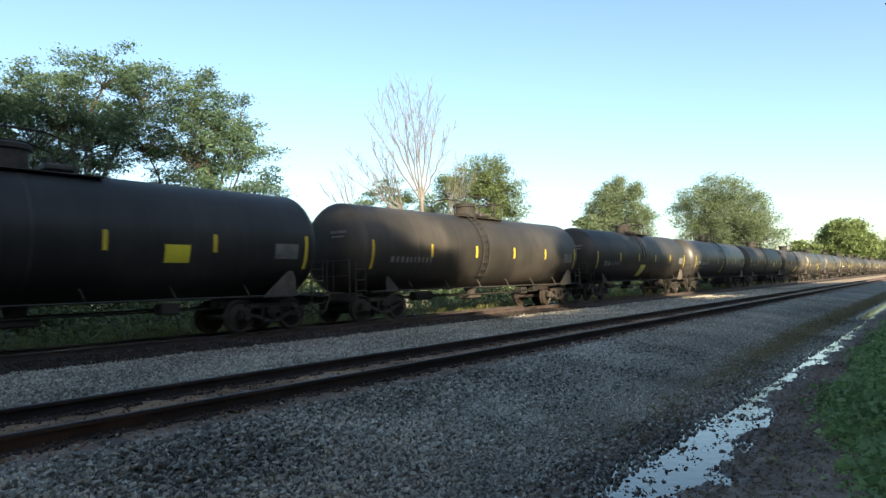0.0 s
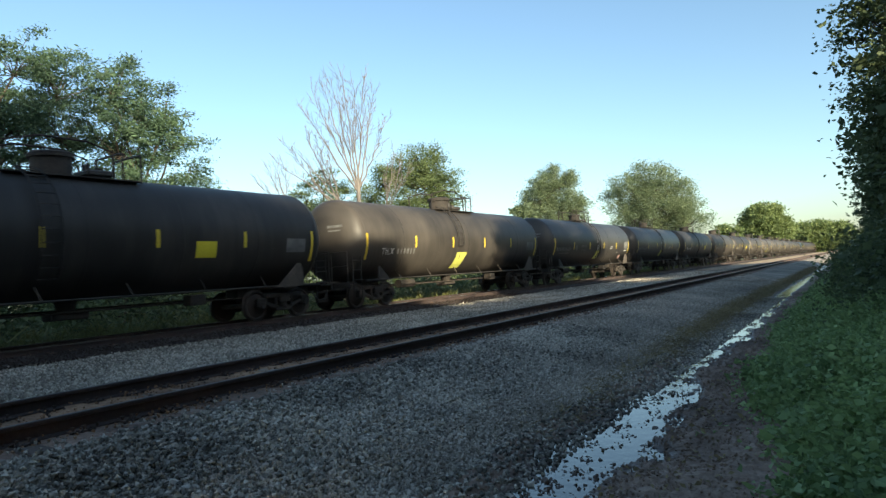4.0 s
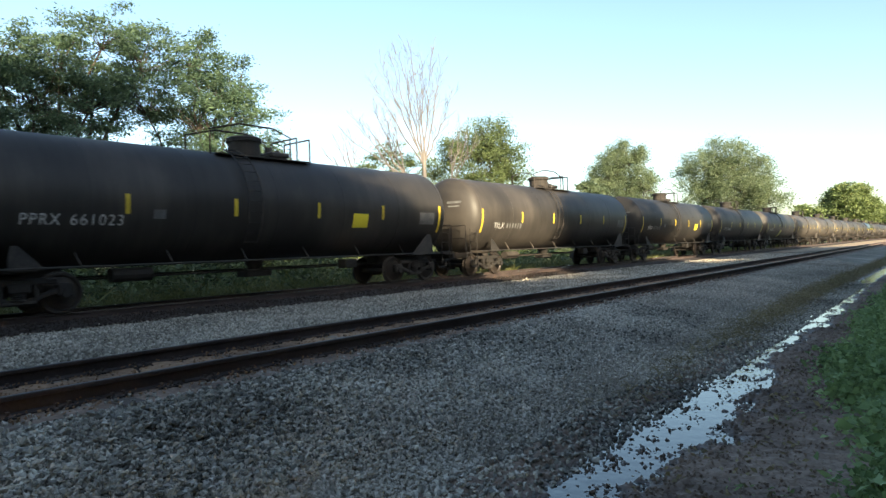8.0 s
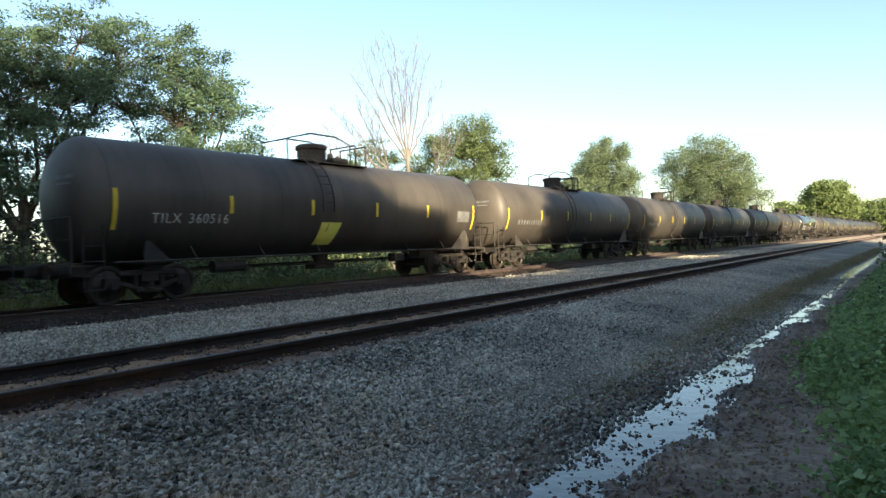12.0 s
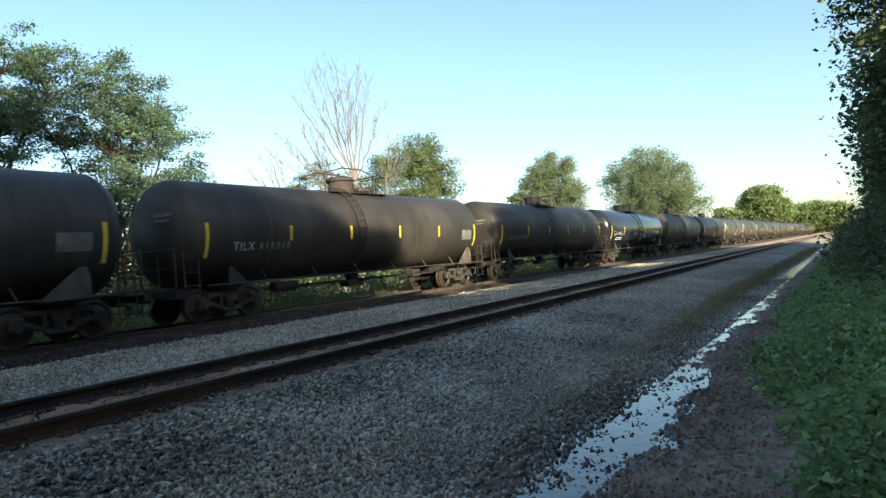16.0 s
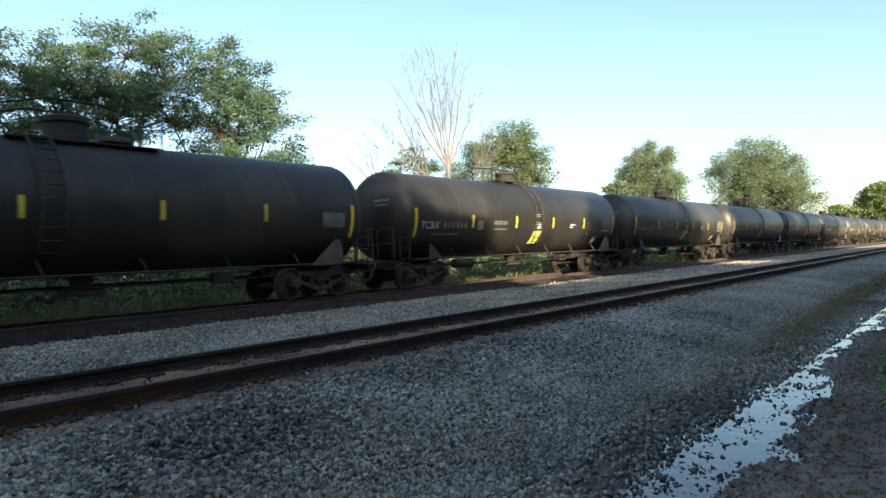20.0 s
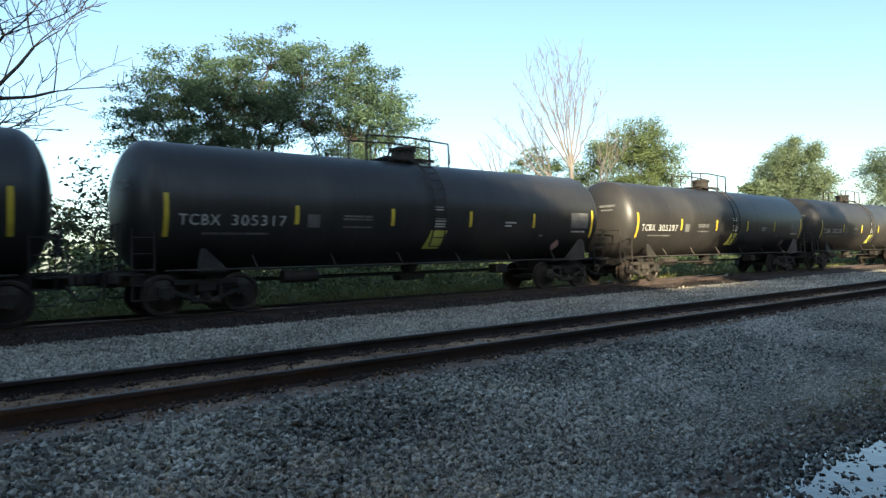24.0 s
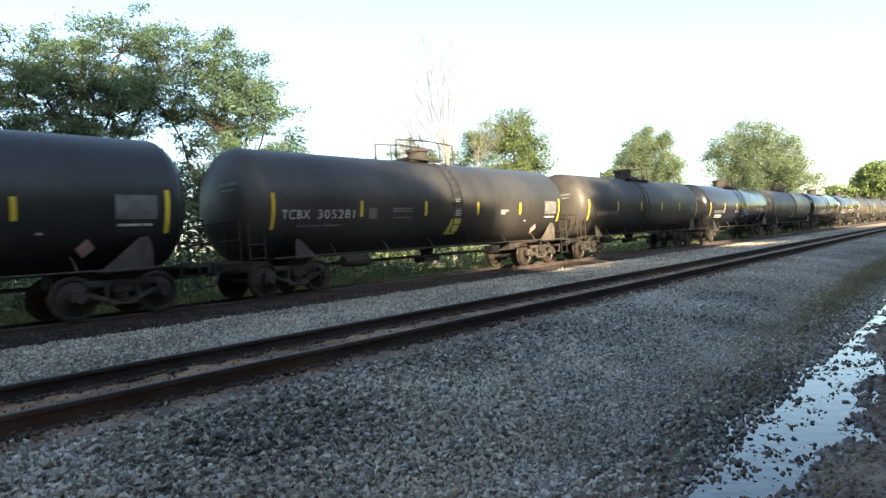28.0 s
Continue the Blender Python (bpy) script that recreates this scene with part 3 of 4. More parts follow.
def tank_car(kind, y):
    """One car. kind: plain, square, spaced (the same with its stripes set on), slanted, low (low platform with slanted sign), gloss."""
    paint = {"gloss": M_GLOSS, "low": M_TANKB}.get(kind, M_TANK)
    names = {"plain": "dusty black railway tank car with yellow reflector stripes and raised dome",
             "square": "dusty black tank car with a square yellow placard and dome",
             "spaced": "dusty black tank car with a square yellow placard beside its ladder",
             "slanted": "dusty black tank car with a slanted yellow-green placard and dome",
             "low": "dusty black tank car with a pale panel and low manway platform",
             "gloss": "clean glossy black tank car with a bright yellow square placard"}
    car = tagged(new("tank_car"), names[kind], "tank car", "cars of the tank train")
    car.matrix_basis = pose(TRAIN_X, y, 0)
    # shell with domed heads
    bm = bmesh.new()
    prof = []
    cap = HEAD
    for i in range(9):
        a = i / 8 * math.pi / 2
        prof.append((-TANK_HALF + cap * (1 - math.sin(a)), TANK_R * math.cos(a)) if i < 8 else (-TANK_HALF, 0.0))
    prof = prof[::-1]
    left = prof
    right = [(-a, r) for a, r in left[::-1]]
    lathe(bm, left + right, 64, (0, 0, TANK_Z))
    tank = part("tank_shell", bm, paint, car, smooth=True)
    # weld seams: thin raised rings
    for sy in (-7.36, -5.0, -2.5, 0.0, 2.5, 5.0, 7.36):
        bm = bmesh.new()
        lathe(bm, [(sy - 0.03, TANK_R - 0.004), (sy - 0.015, TANK_R + 0.004), (sy + 0.015, TANK_R + 0.004), (sy + 0.03, TANK_R - 0.004)], 48, (0, 0, TANK_Z))
        part("weld_seam", bm, paint, tank, smooth=True)
    # top fittings
    top = TANK_Z + TANK_R
    if kind == "low":
        bm = bmesh.new()
        lathe(bm, [(top - 0.15, 0.0), (top - 0.15, 0.36), (top + 0.38, 0.36), (top + 0.38, 0.42), (top + 0.46, 0.42), (top + 0.50, 0.3), (top + 0.52, 0.0)], 20, (0, 0.1, 0), "z")
        part("manway", bm, M_GRIME, car, "squat manway with bolted lid")
        bm = bmesh.new()
        for k in range(9):
            box(bm, (0, -0.8 + k * 0.2, top + 0.1), (1.0, 0.12, 0.03))
        for s in (-0.5, 0.5):
            box(bm, (s, 0, top + 0.07), (0.05, 1.8, 0.07))
        part("grating", bm, M_GRIME, car, "steel grating walkway")
        for s in (-0.5, 0.5):
            for yy in (-1.5, -0.75, 0.75, 1.5):
                bm = bmesh.new()
                rod(bm, (s, yy, top - 0.2), (s, yy, top + 0.66), 0.026, 6)
                part("platform_post", bm, M_GRIME, car)
            bm = bmesh.new()
            sweep(bm, [(s, -1.55, top + 0.05), (s, -1.5, top + 0.66), (s, 0, top + 0.72), (s, 1.5, top + 0.66), (s, 1.55, top + 0.05)], 0.028)
            part("handrail", bm, M_GRIME, car, "thin pipe handrail")
    else:
        bm = bmesh.new()
        lathe(bm, [(top - 0.15, 0.0), (top - 0.15, 0.46), (top + 0.4, 0.46), (top + 0.4, 0.52), (top + 0.5, 0.52), (top + 0.55, 0.44), (top + 0.57, 0.0)], 24, (0, 0, 0), "z")
        part("dome", bm, M_GRIME, car, "round protective dome housing with flanged lid")
        bm = bmesh.new()
        box(bm, (0, 1.05, top + 0.1), (0.7, 0.7, 0.16), 0.04)
        rod(bm, (0, 0.85, top + 0.1), (0, 0.85, top + 0.34), 0.1, 10)
        rod(bm, (0, 1.2, top + 0.1), (0, 1.2, top + 0.28), 0.08, 10)
        part("valve_box", bm, M_STEEL, car)
        for s in (-0.62, 0.62):
            bm = bmesh.new()
            pts = [(s, -1.5, top - 0.2), (s, -1.5, top + 0.55), (s, -0.55, top + 0.80), (s, 0.55, top + 0.80), (s, 1.2, top + 0.6), (s, 1.2, top - 0.2)]
            sweep(bm, pts, 0.027)
            part("handrail", bm, M_GRIME, car, "thin bent pipe handrail")
        for yy in (1.45, 1.95):
            bm = bmesh.new()
            rod(bm, (-0.62, yy, top - 0.15), (-0.62, yy, top + 0.62), 0.028, 6)
            rod(bm, (0.62, yy, top - 0.15), (0.62, yy, top + 0.62), 0.028, 6)
            rod(bm, (-0.62, yy, top + 0.62), (0.62, yy, top + 0.62), 0.028, 6)
            part("guard_rail", bm, M_STEEL, car, "pipe guard hoop")
        bm = bmesh.new()
        for s in (-0.68, 0.68):
            box(bm, (s, 0.2, top - 0.12), (0.34, 3.2, 0.03))
        part("walkway", bm, M_GRIME, car, "narrow grated walkway")
    # curved side ladders at mid car, each stile and rung a piece
    ring = [(TANK_R + 0.12, radians(q)) for q in range(-8 if kind == "slanted" else -38, 76, 10)]
    rung_bm = bmesh.new()
    rod(rung_bm, (0, -0.22, 0), (0, 0.22, 0), 0.016, 5)
    rung, at = None, 0.0 if kind in ("low", "gloss") else -1.05
    for s in (-1, 1):
        bm = bmesh.new()
        pts = [(s * r * math.cos(a), at, TANK_Z + r * math.sin(a)) for r, a in ring]
        sweep(bm, pts, 0.022)
        ladder = part("ladder_stile", bm, M_GRIME, car, "curved steel ladder stile")
        share(ladder, car, pose(0, 0.44, 0))
        for r, a in ring:
            m = pose(s * r * math.cos(a), at + 0.22, TANK_Z + r * math.sin(a))
            if rung is None:
                rung = part("ladder_rung", rung_bm, M_GRIME, ladder)
                rung.matrix_basis = m
            else:
                share(rung, ladder, m)
    # stub sills, bolsters, end structure
    for e in (-1, 1):
        bm = bmesh.new()
        box(bm, (0, e * 6.75, 0.86), (0.55, 3.2, 0.36), 0.03)
        part("stub_sill", bm, M_GRIME, car)
        bm = bmesh.new()
        box(bm, (0, e * 6.3, 0.98), (2.7, 0.5, 0.12), 0.02)
        part("bolster", bm, M_GRIME, car, "rusty body bolster")
        for s in (-1, 1):
            bm = bmesh.new()
            vs = [bm.verts.new((s * x, e * yy, z)) for x, yy, z in (((1.44, 5.7, 0.98), (1.44, 6.85, 0.98), (1.44, 6.85, 1.5), (1.40, 6.79, 1.7), (1.40, 6.62, 1.7)) if e > 0 else ((1.43, 5.9, 0.98), (1.43, 6.6, 0.98), (1.43, 6.6, 1.2), (1.38, 6.52, 1.5), (1.38, 6.4, 1.5)))]
            f = bm.faces.new(vs)
            g = bmesh.ops.extrude_face_region(bm, geom=[f])
            bmesh.ops.translate(bm, vec=(-s * 0.03, 0, 0), verts=[v for v in g["geom"] if isinstance(v, bmesh.types.BMVert)])
            part("saddle_gusset", bm, M_GUSSET if e > 0 else M_GRIME, car, "dusty tan triangular saddle plate")
        bm = bmesh.new()
        box(bm, (0, e * 7.95, 0.95), (2.7, 0.5, 0.05), 0.01)
        box(bm, (0, e * 8.2, 0.88), (2.75, 0.06, 0.2), 0.01)
        part("end_platform", bm, M_GRIME, car)
        bm = bmesh.new()
        for x in (-1.3, -0.55, 0.55, 1.3):
            rod(bm, (x, e * 8.17, 1.0), (x, e * 8.17, 2.05), 0.02, 6)
        rod(bm, (-1.3, e * 8.17, 2.05), (1.3, e * 8.17, 2.05), 0.02, 6)
        rod(bm, (-1.3, e * 8.17, 1.55), (1.3, e * 8.17, 1.55), 0.016, 6)
        part("end_handrail", bm, M_GRIME, car, "pipe end railing")
        for s in (-1, 1):
            bm = bmesh.new()
            for yy in (7.5, 7.95):
                rod(bm, (s * 1.36, e * yy, 0.38), (s * 1.36, e * yy, 1.95), 0.018, 6)
            for z in (0.4, 0.72, 1.05, 1.4, 1.75):
                rod(bm, (s * 1.36, e * 7.5, z), (s * 1.36, e * 7.95, z), 0.016, 6)
            part("end_ladder", bm, M_GRIME, car, "rusty end ladder and step")
        bm = bmesh.new()
        box(bm, (0, e * 8.36, 0.88), (0.28, 0.5, 0.26), 0.04)
        box(bm, (0.06, e * 8.55, 0.88), (0.26, 0.22, 0.28), 0.05)
        part("coupler", bm, M_GRIME, car, "cast knuckle coupler")
        bm = bmesh.new()
        rod(bm, (0.35, e * 8.22, 0.8), (0.45, e * 8.45, 0.45), 0.03, 6)
        rod(bm, (0.45, e * 8.45, 0.45), (0.3, e * 8.62, 0.42), 0.03, 6)
        part("brake_hose", bm, M_STEEL, car, "drooping rubber air hose")
        truck(car, e * 6.3)
    bm = bmesh.new()
    lathe(bm, [(8.26, 0.26), (8.26, 0.30), (8.30, 0.30), (8.30, 0.26), (8.26, 0.26)], 16, (-0.6, 0, 1.7), "y")
    rod(bm, (-0.86, 8.28, 1.7), (-0.34, 8.28, 1.7), 0.015, 5)
    rod(bm, (-0.6, 8.28, 1.44), (-0.6, 8.28, 1.96), 0.015, 5)
    part("brake_wheel", bm, M_STEEL, car, "round hand brake wheel")
    # side sill rails with brackets along the foot of the tank
    for s in (-1, 1):
        bm = bmesh.new()
        rod(bm, (s * 1.42, -7.3, 1.02), (s * 1.42, 7.3, 1.02), 0.022, 6)
        part("side_handrail", bm, M_STEEL, car, "long pipe handrail along the tank foot")
        for yy in (-5.2, -3.1, -1.0, 1.1, 3.2, 5.3):
            bm = bmesh.new()
            rod(bm, (s * 1.42, yy, 1.02), (s * 1.27, yy - 0.08, 1.34), 0.016, 6)
            part("bracket", bm, M_GUSSET, car, "dusty handrail bracket")
    # running pipes, outlet and brake gear beneath
    bm = bmesh.new()
    lathe(bm, [(0.55, 0.0), (0.55, 0.16), (0.75, 0.2), (1.05, 0.3)], 14, (0, 0.2, 0), "z")
    box(bm, (0, 0.2, 0.62), (0.5, 0.9, 0.18), 0.03)
    part("bottom_outlet", bm, M_GRIME, car, "bottom outlet valve skid")
    bm = bmesh.new()
    rod(bm, (0.5, -4.2, 0.78), (0.5, -3.2, 0.78), 0.17, 12)
    part("brake_reservoir", bm, M_GRIME, car)
    bm = bmesh.new()
    rod(bm, (0.3, -6.1, 0.72), (0.3, 6.1, 0.72), 0.025, 6)
    rod(bm, (-0.3, -6.1, 0.76), (-0.3, 6.1, 0.76), 0.025, 6)
    box(bm, (0.6, 3.4, 0.78), (0.4, 0.5, 0.3), 0.03)
    part("brake_piping", bm, M_GRIME, car)
    # reflector stripes
    for sy in (-7.28, -4.3, -1.0, 1.75, 4.5, 7.2) if kind == "spaced" else (-7.28, -4.21, -1.37, 1.46, 4.21, 7.2):
        tall = abs(sy) > 7
        patch("reflector_stripe", sy, 2.24 if tall else 2.3 if kind == "low" else 2.42, 0.11, 0.95 if tall else 0.46, M_YELLOW, car, "yellow reflective stripe")
    # data stencils
    head_mark(car, 0.62, 3.02, 0.62, 0.09)
    head_mark(car, 0.62, 2.86, 0.5, 0.05)
    if kind == "low":
        patch("data_panel", 6.52, 2.34, 0.9, 0.52, M_PANEL, car, "faded grey data panel")
        bars(6.12, 1.96, (0.5, 0.22), 0.05, car)
        for i, z in enumerate((2.62, 2.55)):
            bars(0.05, z, ((0.22, 0.12), (0.34,))[i], 0.035, car)
        for z in (2.3, 2.22, 2.14, 2.07):
            bars(0.08, z, (0.42,), 0.04, car)
        decal("placard", ((-0.14, 1.44), (0.46, 1.44), (0.6, 1.96), (0.0, 1.96)), M_GSIGN, car, "slanted yellow-green placard", 0.014)
        patch("stencil_box", -3.75, 2.16, 0.34, 0.32, M_PANEL, car)
        for z in (2.3, 2.22, 2.02):
            bars(-2.9, z, (0.6, 0.25), 0.045, car, M_PANEL)
        bars(2.9, 2.22, (0.5,), 0.045, car)
        bars(2.9, 2.12, (0.3,), 0.045, car)
        bars(-6.5, 1.84, (0.4, 0.55, 0.6), 0.05, car, M_PANEL)
        bars(4.6, 1.82, (0.12,), 0.05, car)
    if kind in ("low", "gloss"):
        decal("placard_diamond", ((5.55, 1.30), (5.75, 1.5), (5.55, 1.7), (5.35, 1.5)), M_RED, car, "red and white hazard diamond", 0.02)
    if kind in ("square", "spaced"):
        patch("placard", 3.2, 2.14, 0.66, 0.44, M_YSIGN, car, "square yellow placard")
        bars(-3.6, 2.2, (0.3,), 0.22, car, M_PANEL)
    if kind == "slanted":
        sign = decal("placard", ((-1.02, 1.30), (-0.30, 1.30), (-0.12, 1.98), (-0.98, 1.98)), M_GSIGN, car, "slanted yellow-green placard", 0.014)
        decal("divider", ((-0.74, 1.70), (-0.70, 1.70), (-0.66, 1.94), (-0.70, 1.94)), M_STEEL, sign, lift=0.020)
    if kind in ("plain", "slanted", "square", "spaced"):
        patch("data_panel", 6.5, 2.26, 0.8, 0.42, M_PANEL, car, "dull grey data panel")
    if kind == "gloss":
        patch("placard", 0.5, 2.52, 0.7, 0.42, M_YSIGN, car, "bright yellow square placard")
        for z in (2.2, 2.12, 2.04, 1.96, 1.8, 1.68):
            bars(0.12, z, (0.55, 0.3), 0.04, car)
        for z in (2.14, 2.04):
            bars(-1.75, z, (0.6, 0.3), 0.045, car)
        for z in (2.16, 2.06, 1.94, 1.84):
            bars(1.2, z, (0.5, 0.2), 0.045, car)
        patch("data_panel", 6.5, 2.25, 0.7, 0.46, M_PANEL, car, "pale stencilled data panel")
        patch("stencil_box", 5.3, 1.85, 0.26, 0.26, M_PANEL, car)
        patch("stencil_box", -4.35, 2.14, 0.26, 0.3, M_PANEL, car)
        for z in (1.84, 1.72):
            bars(-6.2, z, (0.3, 0.55, 0.6), 0.055, car)
    return car


FIRST_GAP = 13.83
KINDS = {-2: "plain", -1: "square", 0: "plain", 1: "slanted", 2: "low", 3: "spaced", 4: "slanted", 5: "low", 6: "low", 7: "square", 8: "plain", 9: "square",
         10: "plain", 11: "slanted", 12: "plain", 13: "plain", 14: "plain", 15: "plain", 16: "plain", 17: "gloss", 18: "plain", 27: "plain", 28: "gloss", 30: "gloss", 31: "gloss"}
MARKS = {7: "PPRX  661023", 10: "TILX  360666", 11: "TILX  360516", 1: "TILX", 4: "TILX", 2: "TCBX  305499", 14: "TILX", 15: "TILX", 24: "TCBX  305230", 8: "TILX", 9: "PPRX", 19: "TCBX", 25: "TCBX", 17: "TCLX  290424", 22: "TCBX  305317", 23: "TCBX  305297", 26: "TCBX  305281"}


def build_train():
    """All cars of the train, nearest the head first; car k stands between the couplings k and k + 1."""
    cars, protos = [], {}
    for k in range(-2, 48):
        y = FIRST_GAP + PITCH * (k + 0.5)
        kind = KINDS.get(k, "low" if k >= 19 else ("plain", "square", "plain", "slanted")[k % 4])
        if kind not in protos:
            car = protos[kind] = tank_car(kind, y)
        else:
            car = copy_thing(protos[kind], pose(TRAIN_X, y, 0))
        cars.append((car, y, k, kind))
    for car, y, k, kind in cars:
        if k in MARKS:
            words = MARKS[k].split()
            at, z, wide = {"low": (-7.02, 2.03, 1.2), "gloss": (-6.88, 2.04, 1.0)}.get(kind, (-6.4, 1.93, 1.0))
            lettering(words[0], at, z, 0.25, car, 0.76 * wide)
            if len(words) > 1:
                lettering(words[1], at + 0.97 * wide, z, 0.25, car, 1.12 * wide)
            else:
                bars(at + 0.97 * wide, z + 0.12, [w * wide * 0.8 for w in (0.13, 0.1, 0.13, 0.13, 0.09, 0.13)], 0.2, car, M_PANEL)
        else:
            at = -7.0 if kind == "low" else -6.4
            bars(at, 2.08, (0.16, 0.13, 0.14, 0.12), 0.2, car, M_PANEL)
            bars(at + 1.0, 2.08, (0.11, 0.08, 0.11, 0.1, 0.11, 0.1), 0.2, car, M_PANEL)
    return cars


# ---- trees ----
def skeleton(rng, height, width, trunk, depth, up, forks=3, start_r=0.22):
    """Limbs of a tree as tapered segments, and the tips of its twigs; scaled to the height and width asked for."""
    segs, tips = [], []

    def grow(p, d, length, r, level):
        n = 3
        for i in range(n):
            d = (d + Vector((rng.gauss(0, 0.16), rng.gauss(0, 0.16), rng.gauss(0, 0.1) + up * 0.12))).normalized()
            q = p + d * (length / n)
            r2 = r * (0.86 if level else 0.93)
            segs.append((p, q, r, r2, level))
            p, r = q, r2
            if level and level < depth and i < n - 1 and rng.random() < 0.6:
                side = Vector((rng.gauss(0, 1), rng.gauss(0, 1), rng.gauss(0, 0.4) + up * 0.5)).normalized()
                grow(p, (d * 0.5 + side * 0.8).normalized(), length * 0.55, r * 0.55, level + 1)
        if level >= depth:
            tips.append((p, d))
            return
        k = forks if level else forks + 2
        for i in range(k):
            a = 2 * math.pi * (i + rng.random() * 0.7) / k
            side = Vector((math.cos(a), math.sin(a), rng.gauss(0.1, 0.25)))
            grow(p, (d * (0.75 + 0.4 * up) + side * (0.9 - 0.35 * up)).normalized(), length * rng.uniform(0.58, 0.8), r * 0.66, level + 1)

    grow(Vector((0, 0, 0)), Vector((0, 0, 1)), trunk, start_r, 0)
    pts = [q for _, q, _, _, _ in segs]
    zmax = max(p.z for p in pts)
    w = max(max(abs(p.x) for p in pts), max(abs(p.y) for p in pts))
    kz, kw = height / zmax, (width / 2) / w
    fix = lambda p: Vector((p.x * kw, p.y * kw, p.z * kz))
    return [(fix(a), fix(b), r1, r2, lv) for a, b, r1, r2, lv in segs], [(fix(p), d) for p, d in tips]


def limb_mesh(name, segs, mat, parent, thin=0.012):
    v, f = [], []
    for a, b, r1, r2, lv in segs:
        sides = 8 if lv == 0 else 5 if lv == 1 else 4 if lv == 2 else 3
        d = b - a
        if d.length < 1e-4:
            continue
        q = d.to_track_quat("Z", "Y").to_matrix()
        o = len(v)
        for p, r in ((a, max(r1, thin)), (b, max(r2, thin))):
            for k in range(sides):
                t = 2 * math.pi * k / sides
                v.append(p + q @ Vector((r * math.cos(t), r * math.sin(t), 0)))
        for k in range(sides):
            j = (k + 1) % sides
            f.append((o + k, o + j, o + sides + j, o + sides + k))
    return mesh_object(name, v, f, mat, parent, smooth=True)


def leaf_cloud(name, centres, per, spread, length, width, mat, parent, seed, droop=0.3, flat=0.6, ways=None, reach=0.0):
    """Many small bent leaves round the given places, in one mesh; ways and reach draw each clump out along its twig."""
    rng = np.random.default_rng(seed)
    c = np.repeat(np.array([tuple(p) for p in centres], float), per, 0)
    n = len(c)
    c += rng.normal(0, 1, (n, 3)) * np.array([spread, spread, spread * flat])
    if ways is not None:
        along = rng.random((n, 1)) * 1.3 - 0.3
        c += np.repeat(np.array([tuple(w) for w in ways], float), per, 0) * along * reach
        c[:, 2] -= 0.35 * reach * along[:, 0] ** 2
    u = rng.normal(0, 1, (n, 3))
    u[:, 2] = u[:, 2] * 0.5 - droop
    u /= np.linalg.norm(u, axis=1, keepdims=True)
    w = np.cross(u, rng.normal(0, 1, (n, 3)))
    w /= np.linalg.norm(w, axis=1, keepdims=True) + 1e-9
    s = np.exp(rng.normal(0, 0.3, (n, 1)))
    a, b = u * length * s / 2, w * width * s / 2
    nrm = np.cross(u, w) * width * 0.25
    v = np.stack([c - a, c + b + nrm, c + a, c - b + nrm], 1).reshape(-1, 3)
    me = bpy.data.meshes.new(name)
    fast_mesh(me, v, np.arange(4 * n).reshape(-1, 4))
    me.materials.append(mat)
    ob = new(name, me)
    if parent:
        ob.parent = parent
    return ob


def leafy_tree(name, foot, lobes, mat, seed, label, clumps=20, per=36, spray=0.34, leaf=(0.26, 0.1), droop=0.35, r=0.22, group="", flat=0.45, reach=0.0):
    """A tree from its foot and the lobes of its crown (x, y, z, radius): a tapered trunk, limbs to each lobe, twigs to each spray of leaves."""
    rng = random.Random(seed)
    t = tagged(new(name), label, "tree", group)
    f = Vector(foot)
    t.matrix_basis = pose(*foot)
    low = min(q[2] for q in lobes)
    mid = Vector((sum(q[0] for q in lobes) / len(lobes) - f.x, sum(q[1] for q in lobes) / len(lobes) - f.y, 0)) * 0.5
    segs, tips, ways = [], [], []

    def run(a, b, r1, r2, level, n, wob):
        p = a
        for i in range(n):
            q = a.lerp(b, (i + 1) / n)
            if i < n - 1:
                q = q + Vector((rng.gauss(0, wob), rng.gauss(0, wob), rng.gauss(0, wob * 0.6)))
            segs.append((p, q, r1 + (r2 - r1) * i / n, r1 + (r2 - r1) * (i + 1) / n, level))
            p = q
        return p
    fork = run(Vector((0, 0, 0)), mid + Vector((0, 0, (low - f.z) * 0.55)), r, r * 0.75, 0, 4, 0.08)
    for lx, ly, lz, lr in lobes:
        c = Vector((lx, ly, lz)) - f
        end = run(fork, c - Vector((0, 0, lr * 0.4)), r * 0.42, r * 0.16, 1, 5, 0.22)
        for i in range(max(3, int(clumps * lr * lr))):
            d = Vector((rng.gauss(0, 1), rng.gauss(0, 1), rng.gauss(0.15, 0.8))).normalized()
            p = c + d * lr * (0.35 + 0.75 * rng.random() ** 0.6)
            run(end, p, r * 0.1, 0.008, 3, 2, 0.12 * lr)
            tips.append(p)
            ways.append(Vector((d.x, d.y, 0.45 * d.z + 0.1)))
    limb_mesh("trunk", segs, M_BARK, t, 0.01)
    leaf_cloud("crown", tips, per, spray, leaf[0], leaf[1], mat, t, seed, droop, flat, ways if reach else None, reach)
    return t


def bare_tree(name, x, y, z, height, width, seed, label, up=0.9, depth=4, r=0.16, forks=3, lean=(0, 0), thin=0.014, trunk=2.4, mat=None):
    rng = random.Random(seed)
    t = tagged(new(name), label, "tree")
    t.matrix_basis = pose(x, y, z, lean[0], lean[1], 0)
    segs, tips = skeleton(rng, height, width, trunk, depth, up, forks, r)
    limb_mesh("trunk", [s for s in segs if s[4] < 2], mat or M_DEAD, t, thin)
    tagged(limb_mesh("branch_work", [s for s in segs if s[4] >= 2], mat or M_DEAD, t, thin), kind="stuff")
    return t


